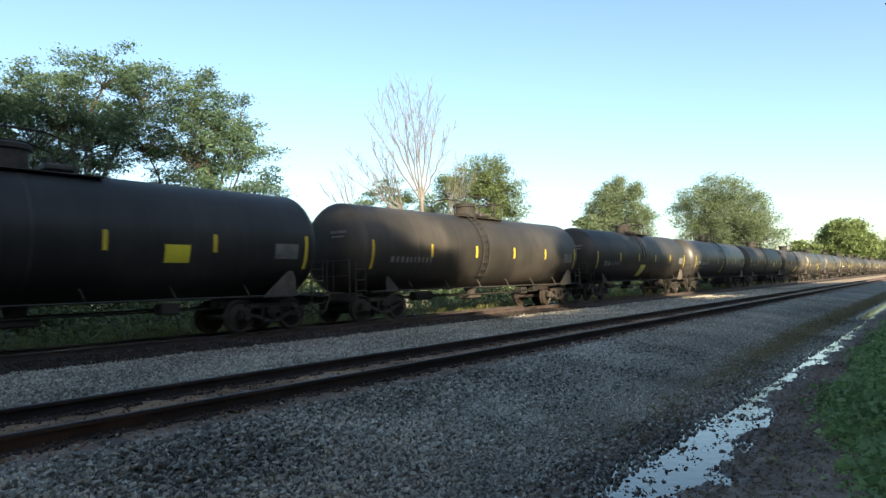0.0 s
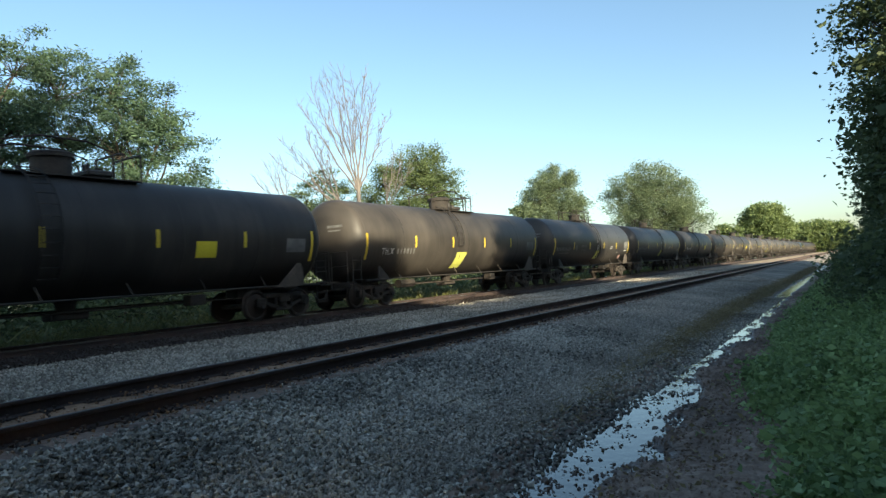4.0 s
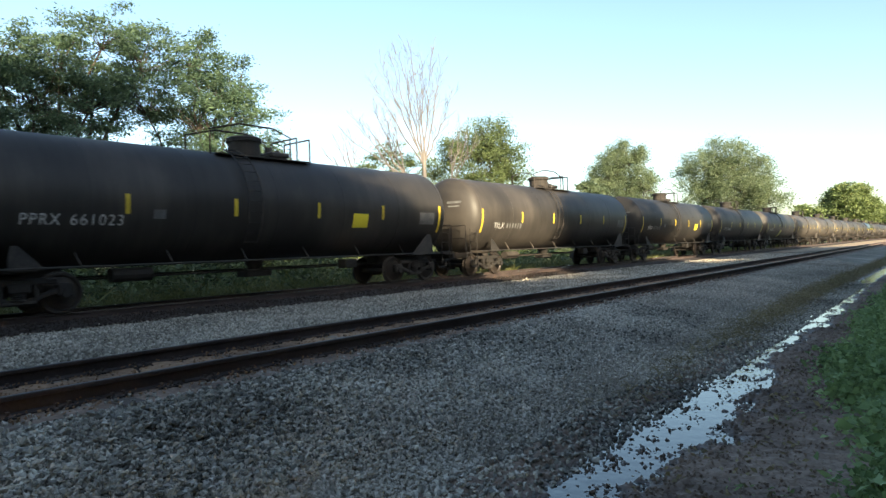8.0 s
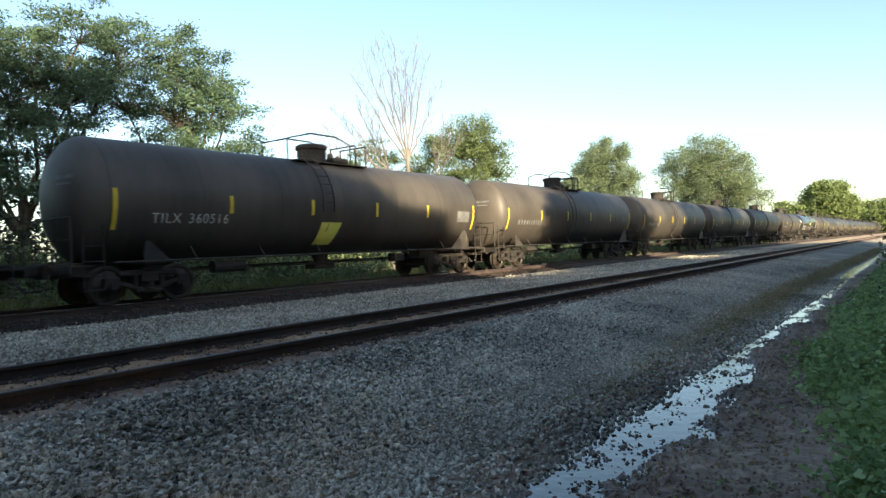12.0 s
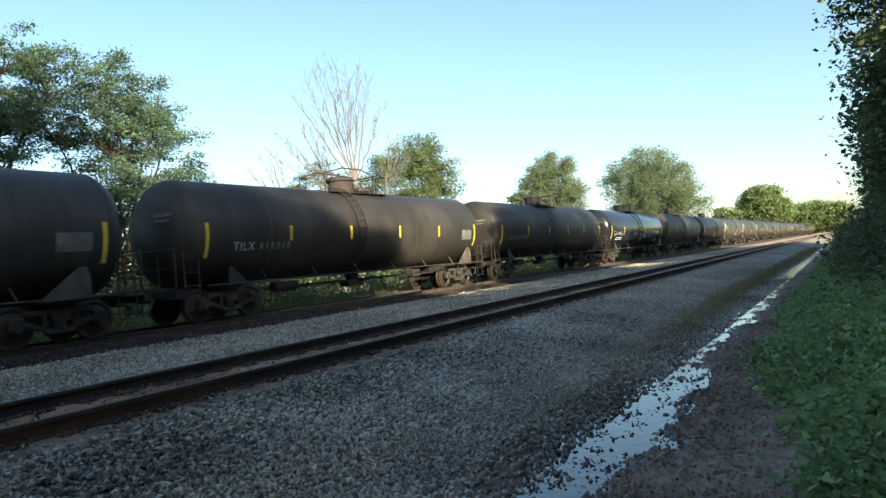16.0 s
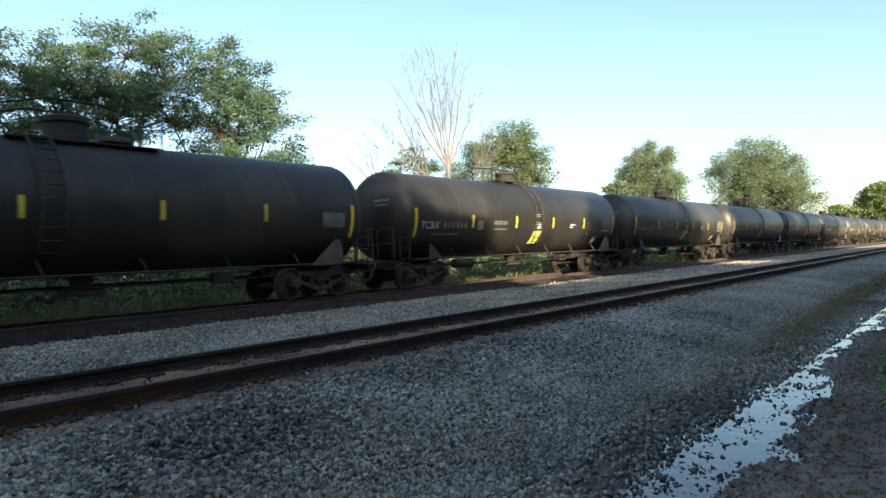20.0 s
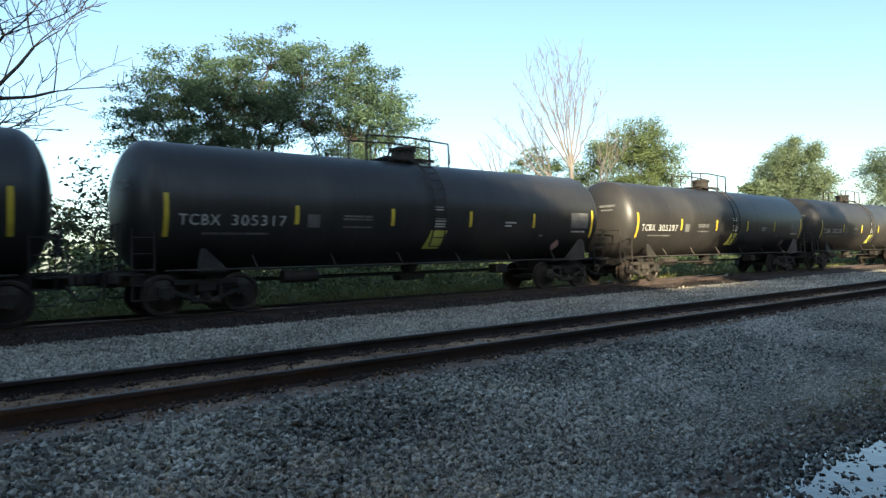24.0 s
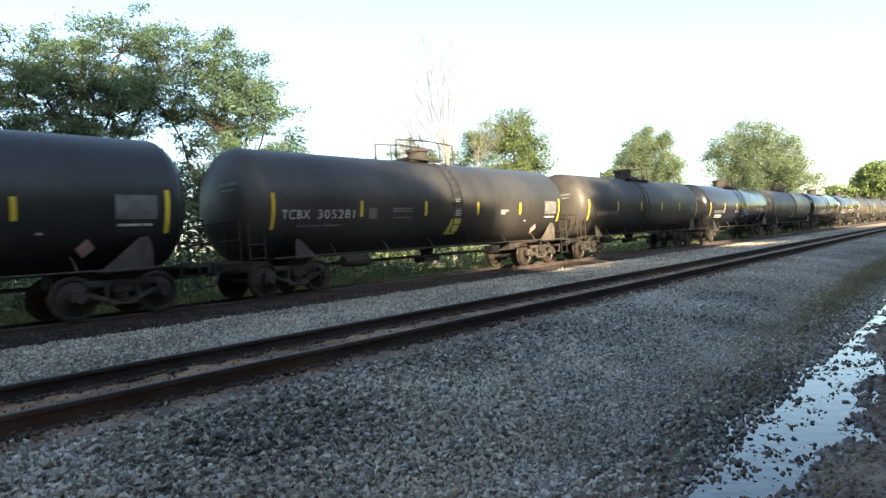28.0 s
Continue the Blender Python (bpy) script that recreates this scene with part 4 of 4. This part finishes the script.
def fan_tree(name, foot, fork, stems, seed, label, r=0.1):
    """A dead tree: a trunk up to the fork, then stems (sideways, rise) that part from it, with fine rising twigs."""
    rng = random.Random(seed)
    t = tagged(new(name), label, "tree")
    t.matrix_basis = pose(*foot)
    top = Vector((0, 0, fork))
    big, small = [], []
    for k in range(4):
        big.append((top * (k / 4), top * ((k + 1) / 4), r * (1.35 - 0.1 * k), r * (1.25 - 0.1 * k), 0))

    def twig(a, d, length, rr, level):
        for k in range(3):
            b = a + d * length / 3
            small.append((a, b, rr * (1 - k / 4), rr * (1 - (k + 1) / 4), 3))
            if level < 2:
                e = (d + Vector((rng.gauss(0, 0.36), rng.gauss(0, 0.36), rng.gauss(0.12, 0.18)))).normalized()
                twig(b, e, length * rng.uniform(0.4, 0.65), rr * 0.6, level + 1)
            a, d = b, (d + Vector((rng.gauss(0, 0.1), rng.gauss(0, 0.1), 0.08))).normalized()

    for side, rise in stems:
        deep = rng.gauss(0, 0.5)
        sx, sy = 0.756 * side - 0.653 * deep, 0.653 * side + 0.756 * deep
        start = top * (1 - rng.uniform(0, 0.14))
        p, n, up = start, 9, rise + top.z - start.z
        for i in range(n):
            u = (i + 1) / n
            w = u ** 0.95
            q = start + Vector((sx * w + rng.gauss(0, 0.05), sy * w + rng.gauss(0, 0.05), up * u))
            ra, rb = r * 0.5 * (1 - 0.85 * i / n), r * 0.5 * (1 - 0.85 * u)
            big.append((p, q, ra, rb, 1))
            for j in range(0 if i < 2 else 2):
                d = ((q - p).normalized() + Vector((rng.gauss(0, 0.3), rng.gauss(0, 0.3), 0.2))).normalized()
                twig(q, d, max(0.7, rise * rng.uniform(0.13, 0.27) * (1.15 - 0.5 * u)), max(0.012, rb * 0.5), 0 if rise > 4 else 1)
            p = q
    limb_mesh("trunk", big, M_DEAD, t, 0.02)
    tagged(limb_mesh("branch_work", small, M_DEAD, t, 0.011), kind="stuff")
    return t


LOCUST = ((-21.7, 12.6, 10.9, 1.3), (-22.3, 11.1, 9.7, 1.3), (-21.1, 14.0, 10.1, 1.3), (-23.0, 9.1, 9.6, 1.4), (-23.3, 7.9, 8.2, 1.3), (-23.5, 7.0, 7.3, 0.8),
          (-22.6, 10.2, 8.1, 1.7), (-21.9, 12.0, 8.2, 1.7), (-23.1, 8.8, 6.9, 1.4), (-22.0, 11.5, 6.0, 1.8), (-23.0, 9.0, 4.6, 1.7), (-22.2, 12.2, 4.4, 1.8))
LOCUST_SUNNY = ((-20.0, 15.9, 10.3, 1.3), (-19.4, 16.9, 9.0, 1.3), (-18.9, 17.7, 9.9, 0.5), (-19.9, 16.0, 7.7, 1.7), (-18.8, 17.7, 7.9, 1.0), (-18.5, 18.2, 6.4, 0.7),
                (-19.2, 17.1, 6.3, 1.1), (-21.0, 14.2, 8.3, 1.7), (-20.2, 15.4, 5.2, 1.6), (-20.8, 14.2, 4.2, 1.7), (-19.6, 16.8, 4.3, 1.3))


def build_trees():
    leafy_tree("locust_tree", (-22.4, 10.5, -0.5), LOCUST, M_LEAF_A, 11, "large airy locust tree behind the railway", leaf=(0.14, 0.05), per=190, spray=0.24, flat=0.42, r=0.26, reach=0.95, clumps=15)
    leafy_tree("locust_tree", (-20.2, 15.8, -0.5), LOCUST_SUNNY, M_LEAF_A, 12, "airy locust tree with sunlit drooping sprays", leaf=(0.14, 0.05), per=190, spray=0.24, flat=0.42, r=0.2, reach=0.95, clumps=15)
    fan_tree("bare_tree", (-24.60, 37.7, -0.5), 9.0, ((-3.7, 5.6), (-2.9, 6.4), (-2.1, 6.9), (-1.4, 7.1), (-0.6, 7.3), (0.1, 7.1), (0.8, 7.2), (1.5, 6.4), (2.3, 4.4)), 21, "tall dead bare tree with upright fanning stems", 0.155)
    fan_tree("bare_tree", (-25.6, 36.6, -0.5), 7.6, ((-4.4, 3.0), (-3.6, 4.2), (-2.8, 3.7), (-2.1, 4.7), (-1.3, 4.2), (-0.6, 3.2)), 26, "dead tree with thin stems leaning aside", 0.14)
    fan_tree("bare_tree", (-27.6, 33.2, -0.5), 7.0, ((-2.0, 1.9), (-1.3, 3.0), (-0.7, 3.5), (-0.1, 2.6)), 22, "small dead tree with thin leaning stems", 0.11)
    fan_tree("bare_tree", (-22.80, 38.6, -0.5), 7.0, ((0.3, 2.9), (0.9, 4.0), (1.4, 3.4), (1.9, 2.6)), 23, "slender pale dead tree beside the foliage", 0.09)
    bare_tree("bare_tree", -22.5, 0.0, -0.5, 15.5, 19.0, 24, "broad leafless tree with drooping fine twigs", up=0.4, depth=5, r=0.34, mat=M_TWIG, thin=0.014, trunk=4.5)
    leafy_tree("broadleaf_tree", (-22.8, 43.9, -0.5), ((-22.7, 43.8, 10.1, 1.8), (-24.1, 42.8, 9.3, 1.6), (-21.6, 44.5, 8.7, 1.5), (-25.3, 41.9, 8.9, 1.3), (-25.9, 41.3, 7.0, 1.5), (-20.9, 45.0, 7.1, 1.0), (-22.7, 43.9, 7.8, 2.1), (-22.7, 43.9, 5.2, 2.4)),
               M_LEAF_B, 31, "rounded green broadleaf tree in evening sun", clumps=15, per=165, leaf=(0.135, 0.06), spray=0.32, reach=0.5, flat=0.7)
    leafy_tree("shrub_tree", (-28.3, 38.0, -0.5), ((-28.5, 38.0, 8.7, 1.2), (-27.5, 38.9, 7.9, 1.4), (-29.4, 37.2, 7.9, 1.1), (-28.4, 38.0, 6.0, 1.8)), M_LEAF_B, 32, "low sunlit green shrub below the dead tree", clumps=14, per=90, leaf=(0.15, 0.07), spray=0.3, r=0.12, reach=0.8)
    leafy_tree("broadleaf_tree", (-24.3, 73.6, -0.5), ((-24.3, 73.6, 10.6, 2.4), (-23.0, 74.1, 11.4, 1.9), (-25.7, 73.0, 9.1, 2.2), (-22.3, 74.4, 8.1, 2.3), (-21.1, 74.8, 6.9, 1.0), (-24.5, 73.5, 7.3, 2.8), (-24.0, 73.6, 4.5, 2.6)),
               M_LEAF_C, 33, "upright grey-green tree beyond the train", clumps=12, per=150, leaf=(0.17, 0.075), spray=0.36, reach=0.45, flat=0.8)
    leafy_tree("broadleaf_tree", (-17.6, 97.0, -0.5), ((-20.1, 96.2, 11.9, 3.6), (-17.1, 97.0, 12.5, 3.0), (-15.0, 97.5, 9.7, 3.5), (-20.9, 96.0, 8.2, 3.5), (-12.9, 97.9, 6.9, 2.7), (-17.2, 97.0, 7.6, 4.6), (-23.9, 95.1, 10.9, 0.8), (-13.8, 97.7, 11.9, 0.8), (-17.2, 97.0, 4.0, 4.0)),
               M_LEAF_C, 34, "wide loose grey-green tree beyond the train", clumps=7, per=150, leaf=(0.20, 0.085), spray=0.46, reach=0.6, flat=0.8)
    leafy_tree("shrub_tree", (-25.4, 67.6, -0.5), ((-25.7, 67.5, 7.8, 0.9), (-25.1, 67.7, 7.1, 1.1), (-25.4, 67.6, 5.0, 1.6)), M_LEAF_C, 35, "small pale green tree far behind the train", clumps=16, leaf=(0.34, 0.17), spray=0.4, r=0.12)
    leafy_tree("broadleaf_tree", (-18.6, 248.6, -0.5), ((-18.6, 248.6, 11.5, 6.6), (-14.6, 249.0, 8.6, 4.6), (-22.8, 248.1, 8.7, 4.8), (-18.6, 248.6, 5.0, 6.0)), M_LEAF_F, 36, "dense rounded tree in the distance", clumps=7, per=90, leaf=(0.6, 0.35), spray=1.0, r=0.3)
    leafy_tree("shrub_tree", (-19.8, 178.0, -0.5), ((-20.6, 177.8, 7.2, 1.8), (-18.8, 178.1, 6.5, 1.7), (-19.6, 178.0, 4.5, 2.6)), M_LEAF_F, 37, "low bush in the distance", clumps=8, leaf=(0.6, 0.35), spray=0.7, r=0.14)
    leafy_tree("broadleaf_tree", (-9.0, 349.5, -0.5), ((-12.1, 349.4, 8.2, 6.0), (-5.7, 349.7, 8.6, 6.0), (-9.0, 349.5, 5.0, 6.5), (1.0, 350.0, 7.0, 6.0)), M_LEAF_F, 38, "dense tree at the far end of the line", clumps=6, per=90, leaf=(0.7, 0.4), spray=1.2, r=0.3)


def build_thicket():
    """Dark understorey that closes the view below the trees behind the far track; its leaf colour holds the shade."""
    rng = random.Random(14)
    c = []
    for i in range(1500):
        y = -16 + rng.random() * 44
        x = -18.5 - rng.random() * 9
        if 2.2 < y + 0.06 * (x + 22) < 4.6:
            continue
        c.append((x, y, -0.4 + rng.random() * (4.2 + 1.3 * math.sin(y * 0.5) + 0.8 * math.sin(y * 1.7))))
    tagged(leaf_cloud("thicket", c, 60, 0.45, 0.17, 0.09, M_LEAF_T, None, 47), "leafy thicket below the locust trees, shade put into its colour", "bushes", kind="stuff")
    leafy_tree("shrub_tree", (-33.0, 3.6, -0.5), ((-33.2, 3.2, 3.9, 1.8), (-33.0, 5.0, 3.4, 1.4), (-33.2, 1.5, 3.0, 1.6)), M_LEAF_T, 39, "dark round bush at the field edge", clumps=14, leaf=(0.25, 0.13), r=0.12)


def build_far_woods():
    rng = random.Random(3)
    centres = []
    for i in range(420):
        y = 400 + rng.random() * 280
        x = -50 + rng.random() * 125
        centres.append((x, y, -0.5 + rng.random() ** 0.6 * (7.5 + 3 * math.sin(x * 0.12))))
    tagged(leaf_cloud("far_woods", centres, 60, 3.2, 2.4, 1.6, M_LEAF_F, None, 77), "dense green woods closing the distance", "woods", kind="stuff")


def build_near_woods():
    """The shady wood along the path, which keeps the evening sun off the tracks but for a few gaps. Most trees are
    unseen, added to shape that shade.
    """
    kinds = []
    # heights 23.0 and 18.5: unseen trees behind the camera that block the sun
    for i, h in enumerate((12.5, 11.5, 13.5, 23.0, 18.5)):
        rq = random.Random(70 + i)
        lobes = [(rq.gauss(0, 1.25), rq.gauss(0, 1.25), 2.2 + (h - 3.5) * (j + 0.5) / 12 + rq.gauss(0, 0.4), rq.uniform(1.4, 2.0) + (0.5 if h > 20 else 0)) for j in range(12)]
        kinds.append(leafy_tree("wood_tree", (0, 0, 0), lobes, M_LEAF_W, 50 + i, "dark leafy wood tree at the edge of the path", clumps=11, per=84, spray=0.42, leaf=(0.18, 0.1), r=0.24, group="trees of the shady wood"))
    # low trees out of view, stepped in height to pass chosen sun patches
    for i, step in enumerate((0.63, 0.71, 0.80)):
        lobes = [(random.Random(5 + j + 40 * i).gauss(0, 1.5), random.Random(25 + j + 40 * i).gauss(0, 1.5), 1.2 + j * step, 1.7) for j in range(8)]
        kinds.append(leafy_tree("wood_tree", (0, 0, 0), lobes, M_LEAF_W, 59 + 7 * i, "unseen low leafy tree that shapes a sun gap", clumps=12, per=84, spray=0.42, leaf=(0.18, 0.1), r=0.14, group="trees of the shady wood"))
    leafy_tree("wood_tree", (8.9, 20.5, -0.5), [(8.5, 20.0, 8.6, 1.4), (8.4, 20.6, 6.9, 1.3), (8.5, 20.0, 5.2, 1.2), (8.45, 20.2, 3.6, 1.2), (9.0, 22.0, 10.6, 1.6), (9.8, 21.0, 12.2, 1.8), (8.6, 21.0, 2.1, 1.3), (9.6, 20.4, 9.0, 1.6), (9.8, 20.0, 6.0, 1.7)],
               M_LEAF_W, 61, "ivy-grown leafy tree leaning over the path", clumps=19, per=95, spray=0.32, leaf=(0.14, 0.08), r=0.3, group="trees of the shady wood")
    rng = random.Random(9)
    spots = []
    for row, step in ((12.2, 3.0), (15.8, 3.4), (20.2, 4.0)):
        for y in np.arange(-48, 80, step):
            x0 = row
            back = (x0 - 10.4) * 0.575
            if x0 < 13 and -4 < y < 9:
                x0 = 14.0
            at = y + back
            small = 7 if 9.0 < at < 13.5 else 6 if 13.5 <= at < 21.5 else 5 if 31.5 < at < 40.5 else 0
            spots.append((x0 + rng.uniform(-0.8, 1.0), y + rng.uniform(-0.8, 0.8), small))
    seen = set()
    for x, y, small in spots:
        fall = y + 0.575 * (x - 15.8)
        k = small or (3 if fall < -8 else 4 if fall < -1 else rng.randrange(3))
        t = kinds[k]
        m = pose(x, y, -0.4, rng.uniform(-4, 4), rng.uniform(-4, 4), rng.uniform(0, 360))
        if k in seen:
            copy_thing(t, m)
        else:
            t.matrix_basis = m
            seen.add(k)


def build_weeds():
    rng = random.Random(4)
    near, far = [], []
    for i in range(3400):
        y = 2.5 + rng.random() ** 1.5 * 40
        edge = float(np.interp(y, (2.5, 4.4, 6, 8, 10.5, 13.7, 20), (7.0, 6.7, 6.3, 6.05, 5.9, 5.8, 5.75))) + 0.14 * math.sin(y * 1.3) + 0.08 * math.sin(y * 4.1)
        x = edge + abs(rng.gauss(0, 1.3))
        near.append((x, y, -0.5 + min(0.9, 0.1 + 0.35 * (x - edge)) * rng.random()))
    tagged(leaf_cloud("weeds", near, 70, 0.13, 0.06, 0.04, M_WEED, None, 41, 0.0, 0.6), "low green broad-leaved weeds beside the path", "weeds", kind="stuff")
    for i in range(900):
        y = 9 + rng.random() * 62
        x = 8.0 + abs(rng.gauss(0, 1.2))
        far.append((x, y, -0.4 + rng.random() * (2.5 + 1.5 * math.sin(y * 0.7))))
    for i in range(520):
        y = 13 + rng.random() * 42
        x = 7.0 + abs(rng.gauss(0, 0.8)) - 0.016 * (y - 13)
        far.append((x, y, -0.45 + rng.random() * (0.75 + 0.5 * math.sin(y * 0.8) + 0.5 * (x - 6.2))))
    tagged(leaf_cloud("undergrowth", far, 110, 0.38, 0.10, 0.06, M_LEAF_W, None, 42), "dark leafy undergrowth below the wood trees", "undergrowth", kind="stuff")
    tufts = []
    for i in range(6000):
        y = 5.0 + rng.random() ** 1.1 * 60
        if rng.random() > (y - 5.0) / 11:
            continue
        x = float(np.interp(y, (5, 12, 19, 30, 42), (4.2, 4.02, 3.84, 3.8, 3.9))) + rng.gauss(0, 0.17)
        tufts.append((x, y, max(ballast_z(x) if x < 4.3 else -0.62, -0.62) + 0.03 + 0.05 * rng.random()))
    tagged(leaf_cloud("grass_strip", tufts, 12, 0.11, 0.10, 0.008, M_DRY, None, 43, -0.5), "thin dry grass strip along the ballast foot", "grass", kind="stuff")
    lit, sprig = [], []
    for i in range(420):
        x, y = 5.3 + rng.random() * 1.5, 1.0 + rng.random() ** 1.4 * 16
        lit.append((x, y, dirt_z(x, y) + 0.012))
        if i % 5 == 0 and x > 5.7:
            sprig.append((x, y, dirt_z(x, y) + 0.03))
    tagged(leaf_cloud("leaf_litter", lit, 3, 0.08, 0.05, 0.025, M_DRY, None, 48, 0.0, 0.03), "fallen dry leaf litter on the path", "litter", kind="stuff")
    tagged(leaf_cloud("path_sprigs", sprig, 9, 0.05, 0.05, 0.012, M_WEED, None, 49, -0.5, 0.4), "sparse green sprigs on the path", "weeds", kind="stuff")
    # tall grass and scrub behind the far track
    g = []
    for i in range(6400):
        y = -6 + rng.random() ** 1.2 * 110
        x = -11.15 - rng.random() ** 1.3 * 6.6
        g.append((x, y, ballast_z(x) - 0.05 + 0.45 * rng.random() * (0.35 + 0.12 * (-11.15 - x))))
    tagged(leaf_cloud("tall_grass", g, 14, 0.22, 0.55, 0.03, M_GRASS, None, 44, -1.0), "tall yellow-green grass behind the far track", "grass", kind="stuff")
    s = []
    for i in range(2600):
        y = -10 + rng.random() ** 1.3 * 150
        x = -14.5 - rng.random() * 7
        s.append((x, y, -0.4 + rng.random() * (1.1 + 0.7 * math.sin(y * 0.9 + x) + 0.12 * (-14.5 - x))))
    tagged(leaf_cloud("scrub", s, 22, 0.32, 0.2, 0.11, M_LEAF_W, None, 45), "dark green scrub bushes behind the far track", "bushes", kind="stuff")
    h = []
    for i in range(1500):
        y = -30 + rng.random() * 330
        x = -34 - rng.random() * 10
        h.append((x, y, -0.4 + rng.random() * (2.6 + 1.2 * math.sin(y * 0.23) + 0.8 * math.sin(y * 0.61))))
    tagged(leaf_cloud("hedgerow", h, 30, 0.8, 0.5, 0.3, M_LEAF_B, None, 46), "uneven green hedgerow across the field", "hedge", kind="stuff")


build_ground()
track(0.0, M_RAILTOP, "rusty little-used railway track with wooden ties", (-4, 46))
track(TRAIN_X, M_SHINYTOP, "railway track in use with polished rail heads", (-4, 30))
TRAIN = build_train()
build_trees()
build_thicket()
build_far_woods()
build_near_woods()
build_weeds()
build_gravel()


def motions():
    """The train rolls past at a steady, slowly falling speed."""
    for car, y, k, kind in TRAIN:
        walk(car, [(t, pose(TRAIN_X, y - (16.709 * t - 0.0167 * t * t) + float(np.interp(t, (0, 3.5, 9, 12, 15.5, 20, 26, 28), (-0.22, 0.12, 0.26, -0.1, -0.06, -0.28, 0.25, 0.25))), 0)) for t in range(0, 29, 2)])


motions()
